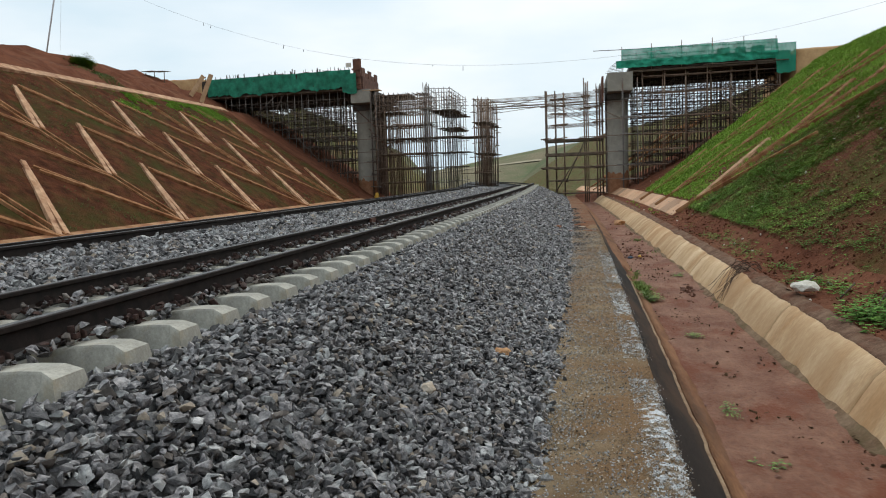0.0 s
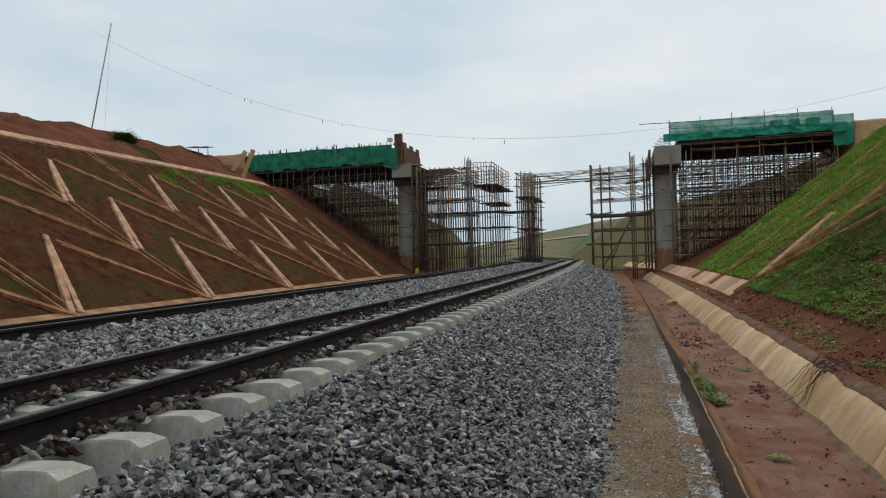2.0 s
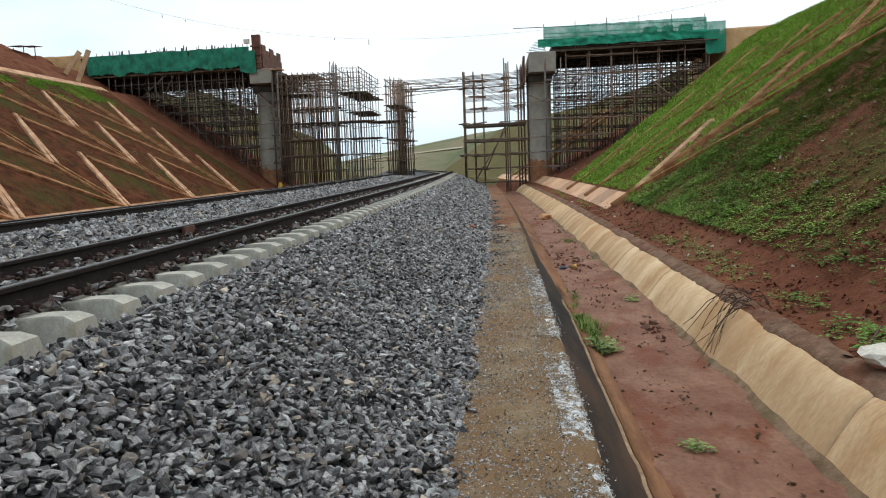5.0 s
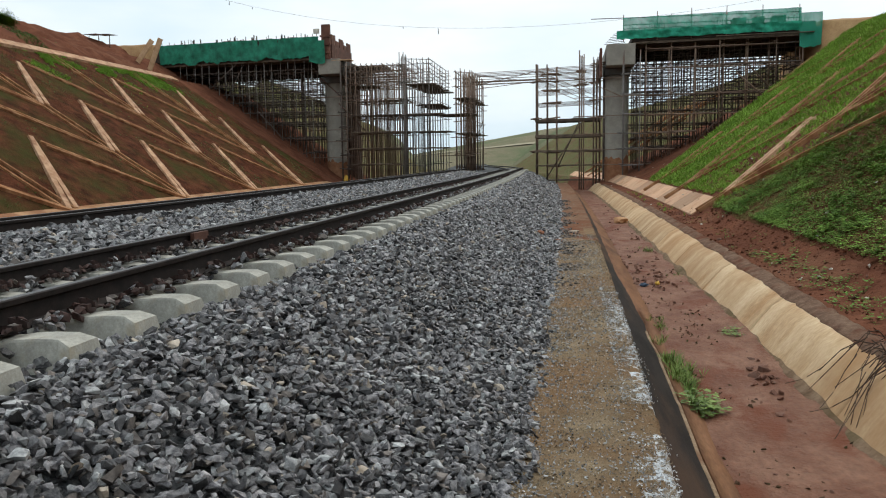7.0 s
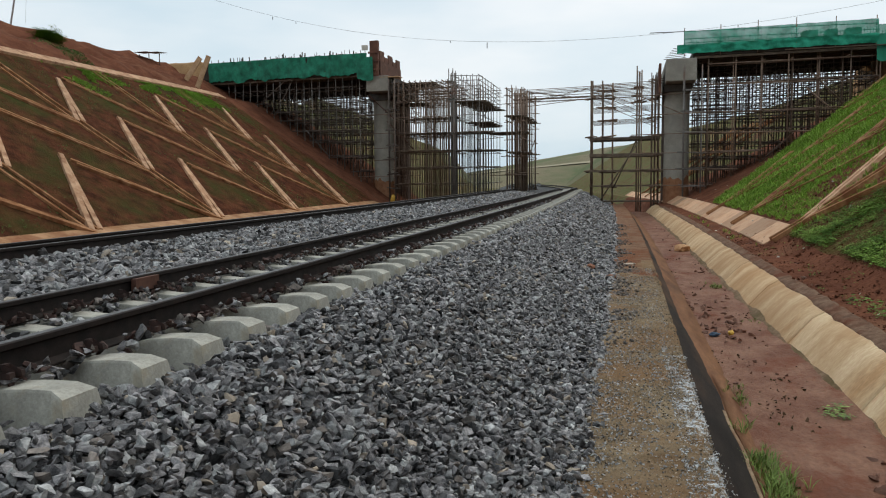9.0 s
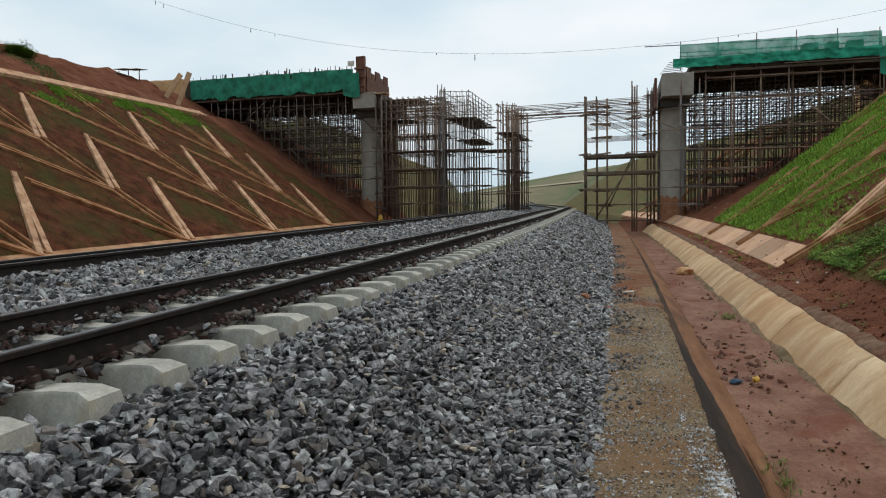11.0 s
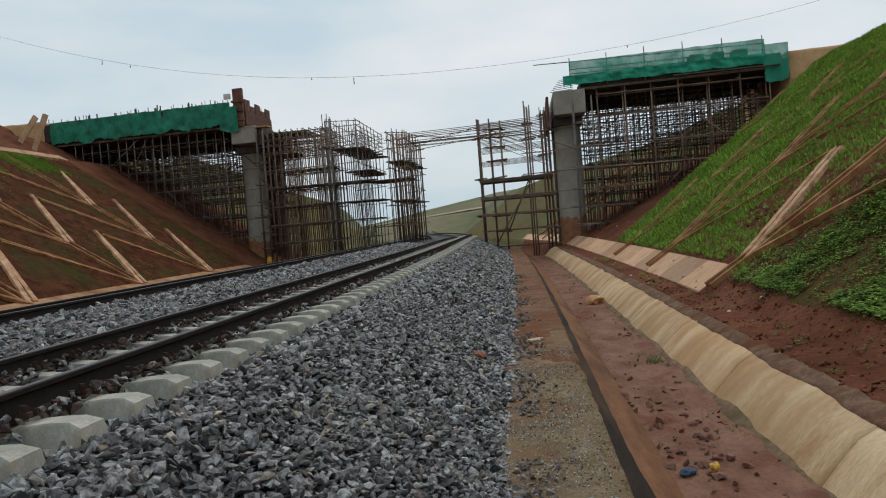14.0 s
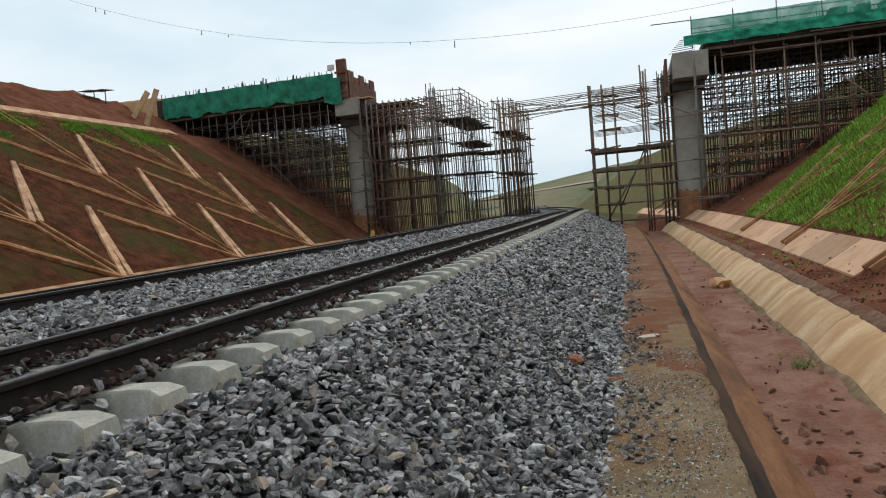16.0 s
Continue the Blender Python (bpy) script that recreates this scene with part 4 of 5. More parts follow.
scaffold("close bundle of tall tubes at the scaffold corner", -15.6, -15.3, 0.2, 1.4, 8.5, 0.3, 0.4, [1.9, 4.3, 6.7, 7.9], STEEL_GREY, "scaffolds", seed=25, r=0.035, overshoot=0.4, jitter=0.02, braces=False)
scaffold("tall grey tube scaffold block with thin upper bars", -15.2, -13.4, 0.2, 9.4, 8.35, 0.45, 1.3, [0.7, 1.9, 3.1, 4.3, 5.5, 6.7, 7.0, 7.3, 7.6, 7.9, 8.25], STEEL_GREY, "scaffolds", seed=15, r=0.028, overshoot=0.1, jitter=0.05, shell="edges",
         platforms=((-15.2, -12.6, 0.2, 3.0, 4.35), (-15.0, -13.2, 0.2, 9.0, 6.5), (-14.6, -12.2, 1.0, 4.0, 3.1), (-14.8, -13.2, 3.0, 9.0, 5.2), (-15.0, -12.4, 1.0, 2.6, 1.9)))
scaffold("narrow rusty tube scaffold tower beside the track", -11.4, -10.3, 0.2, 9.0, 7.3, 0.37, 0.8, [0.2, 1.4, 2.6, 3.8, 5.0, 6.2, 6.8, 7.2], STEEL, "scaffolds", seed=6, jitter=0.04, r=0.032, overshoot=0.2, shell="edges", platforms=((-12.8, -10.4, 1.0, 4.6, 4.3), (-11.4, -10.3, 0.3, 9.0, 2.9), (-12.8, -10.4, 1.2, 1.6, 1.3), (-11.4, -10.3, 0.3, 9.0, 5.4)))
scaffold("close row of rusty tubes at the gate edge", -5.66, -5.59, 3.0, 3.4, 7.65, 0.07, 0.2, [-0.6, 1.52, 3.89, 6.6], STEEL, "scaffolds", seed=17, jitter=0.01, r=0.06, overshoot=0.15, braces=False)
scaffold("rusty tube gate tower with ladders of ledgers", -4.85, -4.15, 3.0, 3.5, 7.6, 0.7, 0.5, [-0.6, 0.47, 1.52, 2.61, 3.89, 5.0, 5.9, 6.6, 7.1], STEEL, "scaffolds", seed=7, jitter=0.012, r=0.06, overshoot=0.25, braces=False)
scaffold("row of tall rusty tubes beside the pier", -2.5, -2.2, 3.0, 3.9, 8.2, 0.15, 0.45, [1.52, 3.9, 6.3, 7.3], STEEL, "scaffolds", seed=8, jitter=0.02, braces=False, r=0.05, overshoot=0.5)
scaffold("rusty tube scaffold lashed to the pier side", -1.5, -1.05, 2.4, 4.4, 7.9, 0.25, 0.7, [0.5, 1.52, 2.6, 3.9, 5.2, 6.5, 7.6], STEEL, "scaffolds", seed=9, jitter=0.03, braces=False)
scaffold("light tube scaffold standing before the pier", 0.35, 1.45, -0.75, -0.35, 7.9, 1.1, 0.4, [0.5, 1.55, 2.65, 3.9, 5.2, 6.5], STEEL_GREY, "scaffolds", seed=19, jitter=0.03, braces=False)
scaffold("light tube scaffold standing before the pier with formwork", -20.1, -19.6, -0.6, -0.3, 8.0, 0.5, 0.3, [0.4, 1.5, 2.6, 3.5, 4.6, 6.0], STEEL_DARK, "scaffolds", seed=20, jitter=0.03, braces=False)


def build_pier_ties():
    t = thing("pier_tie", "rusty tubes lashed across the front of the pier", "scaffold tube", "pier ties")
    for z in (0.5, 1.55, 2.65, 3.9, 5.2, 6.5):
        tube("ledger", bp(-2.9, 1.4, z), bp(3.2, 1.4, z + 0.05), 0.035, STEEL, t)
    tube("brace", bp(-2.6, 1.5, 6.6), bp(0.4, 1.5, 5.2), 0.035, STEEL, t)
    t = thing("pier_tie", "rusty tubes lashed across the front of the pier with formwork", "scaffold tube", "pier ties")
    for z in (1.3, 2.5, 3.4, 4.5, 5.9):
        tube("ledger", bp(-23.4, 1.4, z), bp(-18.2, 1.4, z + 0.04), 0.035, STEEL, t)
    tube("brace", bp(-22.3, 1.3, 7.4), bp(-19.8, 1.3, 5.2), 0.04, FORM, t)
    tube("brace", bp(-20.8, 1.3, 5.4), bp(-18.6, 1.3, 3.2), 0.04, FORM, t)


build_pier_ties()


def build_gate():
    """Long bars that tie the towers across the track, and the decks of the right tower."""
    t = thing("truss_tie", "bundle of rusty bars spanning between the scaffold towers over the track", "truss")
    rng = random.Random(2)
    for v in (3.0, 3.6, 4.2, 4.8, 5.4, 6.0):
        for z in (7.35, 6.85):
            tube("tie_bar", bp(-11.3, v, z + rng.uniform(-0.16, 0.04)), bp(-2.3, v, z + rng.uniform(-0.05, 0.15)), 0.026, STEEL, t)
        if v < 4:
            tube("tie_brace", bp(-10.4, v, 7.3), bp(-7.1, v, 6.8), 0.022, STEEL, t)
            tube("tie_brace", bp(-9.4, v, 6.7), bp(-5.5, v, 7.4), 0.022, STEEL, t)
    tube("tie_brace", bp(-10.4, 3.0, 6.2), bp(-4.3, 3.0, 6.75), 0.026, STEEL, t)
    for k in range(4):
        tube("tie_brace", bp(-5.2, 3.0 + k * 0.6, 7.2 - 0.25 * k), bp(-1.1, 3.0 + k * 0.6, 5.3 - 0.25 * k), 0.024, STEEL, t)
    for v in (3.0, 3.9, 4.8, 5.7, 6.6, 7.5):
        for z in (5.0, 5.9, 6.5, 7.1, 7.5):
            tube("tie_bar", bp(-5.65, v, z), bp(-1.0, v, z + 0.12), 0.022, STEEL, t)
    d = thing("scaffold_deck", "dark plank decks stacked between the gate tower and the pier", "scaffold deck")
    for z, h, v1 in ((0.47, 0.1, 3.4), (1.52, 0.16, 4.2), (2.61, 0.24, 5.6), (3.75, 0.2, 5.6), (-0.6, 0.1, 3.3)):
        for v in steps(3.0, v1, 0.3):
            bar("deck_plank", bp(-5.75, v, z), bp(-0.95, v, z + 0.03), 0.26, h, PLANK, d)
    tube("deck_brace", bp(-4.95, 2.9, -0.5), bp(-2.35, 2.9, 3.6), 0.05, PLANK, d)
    tube("deck_brace", bp(-4.05, 2.9, 0.4), bp(-2.55, 2.9, 3.6), 0.045, PLANK, d)


build_gate()


def net_sheet(name, u0, u1, v, z0, z1, seed, material, parent, hang=0.25, lean=0.0):
    """A draped sheet with folds and a wavy lower hem."""
    us = steps(u0, u1, 0.12)
    rows = 8
    vv, f = [], []
    for i, u in enumerate(us):
        hem = hang * (0.5 + 0.5 * noise.noise(Vector((u * 0.9, seed, 0)))) + min(0.4, hang) * (0.4 * noise.noise(Vector((u * 3.1, seed, 2))) + 0.15 * noise.noise(Vector((u * 9, seed, 2))))
        for j in range(rows + 1):
            k = j / rows
            z = z1 - (z1 - z0 + hem) * k
            w = 0.16 * noise.noise(Vector((u * 1.8, k * 1.5, seed))) + 0.08 * noise.noise(Vector((u * 6, k * 3, seed)))
            vv.append(bp(u, v - lean * k + w, z))
    n = rows + 1
    f = [(i * n + j, i * n + j + 1, (i + 1) * n + j + 1, (i + 1) * n + j) for i in range(len(us) - 1) for j in range(rows)]
    return part(name, (vv, f), material, parent, "", True)


def build_decks():
    rng = random.Random(12)
    d = thing("deck_formwork", "bridge deck formwork on falsework with starter bars along its edge", "formwork", "deck formworks")
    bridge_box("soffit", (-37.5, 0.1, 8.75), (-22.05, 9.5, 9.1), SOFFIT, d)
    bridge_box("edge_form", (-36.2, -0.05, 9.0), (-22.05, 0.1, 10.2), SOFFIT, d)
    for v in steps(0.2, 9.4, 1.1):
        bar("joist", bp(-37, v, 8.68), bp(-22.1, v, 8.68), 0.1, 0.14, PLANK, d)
    # Added dark beams that stand in for depth shade below the soffit.
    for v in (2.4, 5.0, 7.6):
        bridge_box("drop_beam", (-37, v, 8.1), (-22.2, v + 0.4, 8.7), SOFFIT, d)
    for i in range(46):
        u = -36 + rng.uniform(0, 13.8)
        tube("starter_bar", bp(u, 0.3, 10.0), bp(u + rng.uniform(-0.06, 0.06), 0.3, 10.45 + rng.uniform(0, 0.25)), rng.choice((0.02, 0.03, 0.05)), STEEL_DARK, d)
    for u0, u1 in ((-30.3, -28.6), (-26.5, -26.0), (-24.5, -24.1)):
        bridge_box("rebar_heap", (u0, 0.6, 9.8), (u1, 1.6, 10.45), STEEL_DARK, d)
    d = thing("deck_formwork", "bridge deck formwork on falsework above the green slope", "formwork", "deck formworks")
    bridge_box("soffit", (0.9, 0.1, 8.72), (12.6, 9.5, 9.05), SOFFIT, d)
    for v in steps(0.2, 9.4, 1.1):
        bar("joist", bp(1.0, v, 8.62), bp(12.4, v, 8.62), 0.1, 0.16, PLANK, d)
    # Added dark beams thicken the shaded band under this deck too.
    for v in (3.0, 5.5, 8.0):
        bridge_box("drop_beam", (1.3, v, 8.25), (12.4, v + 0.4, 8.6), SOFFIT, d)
    bridge_box("edge_form", (0.3, 0.1, 9.05), (12.2, 0.2, 9.4), FORM, d)
    bar("fascia_board", bp(6.2, -0.3, 8.72), bp(12.0, -0.3, 8.68), 0.25, 0.05, PLANK, d)
    for u in steps(0.35, 11.2, 2.17):
        tube("rail_post", bp(u, -0.02, 8.7), bp(u, -0.02, 10.5 + rng.uniform(-0.1, 0.3)), 0.03, STEEL, d)
    for z in (9.55, 9.8):
        tube("guard_rail", bp(0.3, 0.05, z), bp(11.4, 0.05, z - 0.15), 0.03, STEEL, d)
    tube("guard_rail", bp(-1.8, 0.1, 10.33), bp(11.3, 0.0, 10.0), 0.03, STEEL_DARK, d)
    for u in steps(0.8, 11.8, 0.16):
        tube("starter_bar", bp(u, 0.5, 9.0), bp(u, 0.5, 9.75 + 0.15 * math.sin(u * 3)), 0.014, STEEL_DARK, d)
    for k in range(7):
        tube("starter_bar", bp(-0.3 - 0.1 * k, 0.4, 9.3 - 0.11 * k), bp(0.5, 0.4, 9.36 - 0.11 * k), 0.02, STEEL_DARK, d)
    for u0, u1 in ((7.4, 8.2), (8.7, 9.3), (9.8, 10.6)):
        bridge_box("rebar_heap", (u0, 0.7, 9.3), (u1, 1.5, 9.95), STEEL_DARK, d)
    net = thing("debris_net", "opaque green debris net draped over the deck edge", "debris net", "green nets")
    net_sheet("net_sheet", -35.6, -21.9, -0.15, 9.05, 10.28, 3, NET, net, 0.55)
    net_sheet("net_corner", -22.6, -21.35, -0.3, 8.55, 9.95, 5, NET, net, 0.4)
    net = thing("debris_net", "green debris net, thin above and doubled below, along the deck edge", "debris net", "green nets")
    net_sheet("net_lower", -0.1, 11.3, -0.12, 8.92, 9.42, 7, NET_BACKLIT, net, 0.12)
    net_sheet("net_upper", 0.3, 11.3, -0.1, 9.4, 10.25, 8, NETTHIN, net, 0.0)
    net_sheet("net_end", 11.2, 12.5, -0.15, 8.0, 9.9, 9, NETTHIN, net, 0.3)
    # formwork above the left pier cap
    t = thing("pier_formwork", "rusty steel side forms standing on the pier cap", "formwork")
    bridge_box("corner_post", (-21.65, -0.1, 8.6), (-21.0, 0.25, 11.12), FORM, t)
    for z in (9.0, 9.6, 10.2):
        bridge_box("waler", (-21.75, -0.2, z), (-20.9, -0.08, z + 0.14), FORM, t)
    for k in range(5):
        bridge_box("side_panel", (-21.05, 0.35 + k * 1.05, 8.7), (-20.95, 1.3 + k * 1.05 - 0.15 * (k % 2), 10.45 - 0.3 * (k % 2) - 0.02 * k), FORM, t)
    bridge_box("lower_panel", (-20.97, 0.2, 8.62), (-20.9, 5.6, 9.7), FORM, t)
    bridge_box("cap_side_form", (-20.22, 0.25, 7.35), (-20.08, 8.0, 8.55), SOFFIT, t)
    bridge_box("catwalk", (-20.95, 0.0, 8.45), (-19.4, 0.9, 8.52), FRESH, t)
    for k in range(4):
        tube("tie_rod", bp(-21.3, 1.0 + k * 1.2, 9.0), bp(-21.3, 1.0 + k * 1.2, 10.8 - 0.1 * k), 0.03, STEEL_DARK, t)
    lamp = thing("site_lamp", "small white floodlight on a bracket above the pier", "floodlight")
    bridge_box("lamp_head", (-22.3, -0.1, 10.5), (-21.85, 0.1, 10.85), SACK, lamp, 0.02)
    tube("lamp_stem", bp(-22.05, 0, 9.9), bp(-22.05, 0, 10.5), 0.03, STEEL, lamp)
    # brown form panels on the right pier's side
    t = thing("pier_formwork", "brown steel form panels leaning on the pier side", "formwork")
    for k in range(5):
        bridge_box("side_panel", (-1.15, 1.0 + k * 1.1, 6.6), (-1.0, 2.0 + k * 1.1, 8.5 - 0.12 * k), FORM, t)
    # boards at the left end of the deck
    for foot, head in (((-37.7, 61.75, 8.2), (-35.85, 61.9, 10.57)), ((-36.35, 61.75, 7.7), (-35.1, 61.9, 10.65))):
        b = thing("leaning_board", "pale wooden board leaning against the deck end", "board", "leaning boards")
        bar("board", Vector(foot), Vector(head), 0.42, 0.08, FRESH, b, up=Vector((0, 1, 0)))
    # clay abutments behind the deck ends
    for u0, u1, top, label in ((12.55, 26.0, 9.45, "yellowish clay embankment behind the deck end"), (-52.0, -36.7, 10.55, "clay embankment behind the far deck end")):
        us, vs = steps(u0, u1, 0.6), [-0.6, 0.0, 0.25, 2.5, 5, 8, 9.8, 10.4]
        v = []
        for u in us:
            for k, w in enumerate(vs):
                n1 = 0.18 * noise.noise(Vector((u * 0.8, w, 3))) + 0.08 * noise.noise(Vector((u * 3, w, 3)))
                v.append(bp(u, w + n1, 5.6 if k in (0, len(vs) - 1) else top + 0.5 * n1 - (0.15 if k in (1, 6) else 0)))
        n = len(vs)
        f = [(i * n + j, i * n + j + 1, (i + 1) * n + j + 1, (i + 1) * n + j) for i in range(len(us) - 1) for j in range(n - 1)]
        f += [tuple(range(n))[::-1], tuple(range((len(us) - 1) * n, len(us) * n))]
        ob = part("embankment", (v, f), CLAYWALL, None, "", True)
        tagged(ob, label, "embankment", kind="structure")


def thin_net():
    m = bpy.data.materials.new("thin_green_net")
    m.use_nodes = True
    n, l = m.node_tree.nodes, m.node_tree.links
    b = n["Principled BSDF"]
    # Green raised in place of light passing through the net.
    b.inputs["Base Color"].default_value = (0.012, 0.27, 0.165, 1)
    b.inputs["Roughness"].default_value = 0.7
    t = n.new("ShaderNodeBsdfTransparent")
    x = n.new("ShaderNodeMixShader")
    no = n.new("ShaderNodeTexNoise")
    no.inputs["Scale"].default_value = 1.2
    r = n.new("ShaderNodeMapRange")
    r.inputs["To Min"].default_value, r.inputs["To Max"].default_value = 0.62, 1.05
    co = n.new("ShaderNodeTexCoord")
    l.new(co.outputs["Object"], no.inputs["Vector"])
    l.new(no.outputs["Fac"], r.inputs["Value"])
    l.new(r.outputs["Result"], x.inputs[0])
    l.new(t.outputs["BSDF"], x.inputs[1])
    l.new(b.outputs["BSDF"], x.inputs[2])
    l.new(x.outputs["Shader"], n["Material Output"].inputs["Surface"])
    return m


NETTHIN = thin_net()
build_decks()


def build_hill():
    """A long hillside; its crest rises to the right."""
    us, vs = steps(-230, 150, 6), steps(0, 240, 10)
    v = []
    for a in us:
        for b in vs:
            crest = max(1.5, 6.7 + (a + 62) * 0.19 - max(0, a + 30) * 0.11) + 0.8 * noise.noise(Vector((a * 0.03, 2, 0)))
            k = min(1.0, b / 140)
            z = -2.2 + (crest + 2.2) * (k * (2 - k)) - max(0, b - 140) * 0.04
            z += 0.25 * noise.noise(Vector((a * 0.08, b * 0.08, 0)))
            v.append(Vector((a, 205 + b, z)))
    n = len(vs)
    f = [(i * n + j, (i + 1) * n + j, (i + 1) * n + j + 1, i * n + j + 1) for i in range(len(us) - 1) for j in range(n - 1)]
    ob = part("hill", (v, f), GRASSLAND, None, "", True)
    tagged(ob, "distant grassy hill beyond the cutting", "hill", kind="structure")
    v, f = [], []
    for i, a in enumerate(steps(-120, 60, 4)):
        for b in (38, 41.5):
            crest = max(1.5, 6.7 + (a + 62) * 0.19 - max(0, a + 30) * 0.11) + 0.8 * noise.noise(Vector((a * 0.03, 2, 0)))
            k = min(1.0, b / 140)
            v.append(Vector((a, 205 + b, -2.2 + (crest + 2.2) * (k * (2 - k)) + 0.25)))
        if i:
            f.append((2 * i - 2, 2 * i - 1, 2 * i + 1, 2 * i))
    ob = part("hill_track", (v, f), HILLTRACK, None)
    tagged(ob, "pale dirt track crossing the far hillside", "track", kind="structure")


build_hill()


def build_sheet_roof():
    t = thing("sheet_roof", "rusty grey corrugated sheets propped on poles beyond the deck end", "roof")
    for k, (x, z) in enumerate(((-42.75, 11.5), (-41.7, 11.46))):
        g = ([], [])
        for i in range(13):
            for j in range(2):
                g[0].append(Vector((x + 0.1 * i, 62.9 + 1.4 * j, z + (0.02 if i % 2 else -0.02) + 0.1 * j - 0.03 * k)))
        g[1].extend([(2 * i, 2 * i + 2, 2 * i + 3, 2 * i + 1) for i in range(12)])
        o = part("sheet", g, STEEL_GREY, t)
        o.modifiers.new("thick", "SOLIDIFY").thickness = 0.012
    for x in (-42.6, -41.7, -40.7):
        tube("pole", (x, 63.4, 9.6), (x, 63.4, 11.44), 0.04, DRY, t)


build_sheet_roof()


# ---- plants ----
def leaf_tufts(kind, seed):
    """Small plants as points and triangles round their foot: blades of grass, or broad leaves on short stems."""
    rng = np.random.default_rng(seed)
    out = []
    for _ in range(8):
        v, f = [], []
        for _ in range(10):
            a = rng.uniform(0, 2 * math.pi)
            d = np.array([math.cos(a), math.sin(a), 0])
            side = np.array([-d[1], d[0], 0])
            k = len(v)
            if kind == "grass":
                h, lean, w = rng.uniform(0.55, 1.1), rng.uniform(0.25, 1.1), rng.uniform(0.02, 0.042)
                foot = d * rng.uniform(0, 0.15)
                mid = foot + d * lean * 0.4 + np.array([0, 0, h * 0.65])
                v += [foot, mid + side * w * 1.3, foot + d * lean + np.array([0, 0, h]), mid - side * w * 1.3]
                f += [(k, k + 1, k + 3), (k + 1, k + 2, k + 3)]
            else:
                h, out_r, w = rng.uniform(0.15, 0.9), rng.uniform(0.15, 0.9), rng.uniform(0.15, 0.27)
                c = d * out_r + np.array([0, 0, h])
                tip = c + d * w * 1.7 + np.array([0, 0, rng.uniform(-0.12, 0.1)])
                back = c - d * w * 0.9
                v += [back, c + side * w + np.array([0, 0, 0.05]), tip, c - side * w + np.array([0, 0, 0.05])]
                f += [(k, k + 1, k + 2), (k, k + 2, k + 3)]
        out.append((np.array(v), np.array(f)))
    return out


TUFTS = {"grass": leaf_tufts("grass", 3), "weed": leaf_tufts("weed", 4)}


def plant_object(name, kind, places, sizes, seed, material, label, category, stuff=True):
    rng = np.random.default_rng(seed)
    vs, fs, k = [], [], 0
    for p, size in zip(places, sizes):
        tv, tf = TUFTS[kind][rng.integers(8)]
        a = rng.uniform(0, 2 * math.pi)
        c, s = math.cos(a), math.sin(a)
        r = np.array([[c, -s, 0], [s, c, 0], [0, 0, 1]])
        vs.append(tv @ r.T * size + np.array(p))
        fs.append(tf + k)
        k += len(tv)
    v, f = np.concatenate(vs), np.concatenate(fs)
    me = bpy.data.meshes.new(name)
    me.vertices.add(len(v))
    me.vertices.foreach_set("co", v.ravel())
    me.loops.add(f.size)
    me.loops.foreach_set("vertex_index", f.ravel().astype(np.int32))
    me.polygons.add(len(f))
    me.polygons.foreach_set("loop_start", np.arange(0, f.size, 3, dtype=np.int32))
    me.materials.append(material)
    me.update(calc_edges=True)
    ob = new(name, me)
    return tagged(ob, label, category, kind="stuff" if stuff else "")


def cover(s, off):
    """How thickly plants cover the right-hand bank, 0 to 1."""
    n1 = noise.noise(Vector((s * 0.22, off * 0.4, 5)))
    n2 = noise.noise(Vector((s * 0.9, off * 1.3, 6)))
    if off < 7.3:
        base = 0.02 if s > 28.5 else 0.05
        return base + 0.5 * max(0.0, n2 - 0.25)
    if s > 28.8:
        bare = 29 < s < 34 and 8.6 < off < 10.8
        return (0.3 if bare else 0.95) - 0.25 * max(0, -n2)
    if s > 20.5:
        return 0.85 + 0.35 * n2
    if off < 9:
        base = 0.55 if s > 15 and off > 7.7 else 0.16
    elif off < 11:
        base = 0.26
    else:
        base = 0.7
    return base + 0.55 * n1 + 0.4 * n2


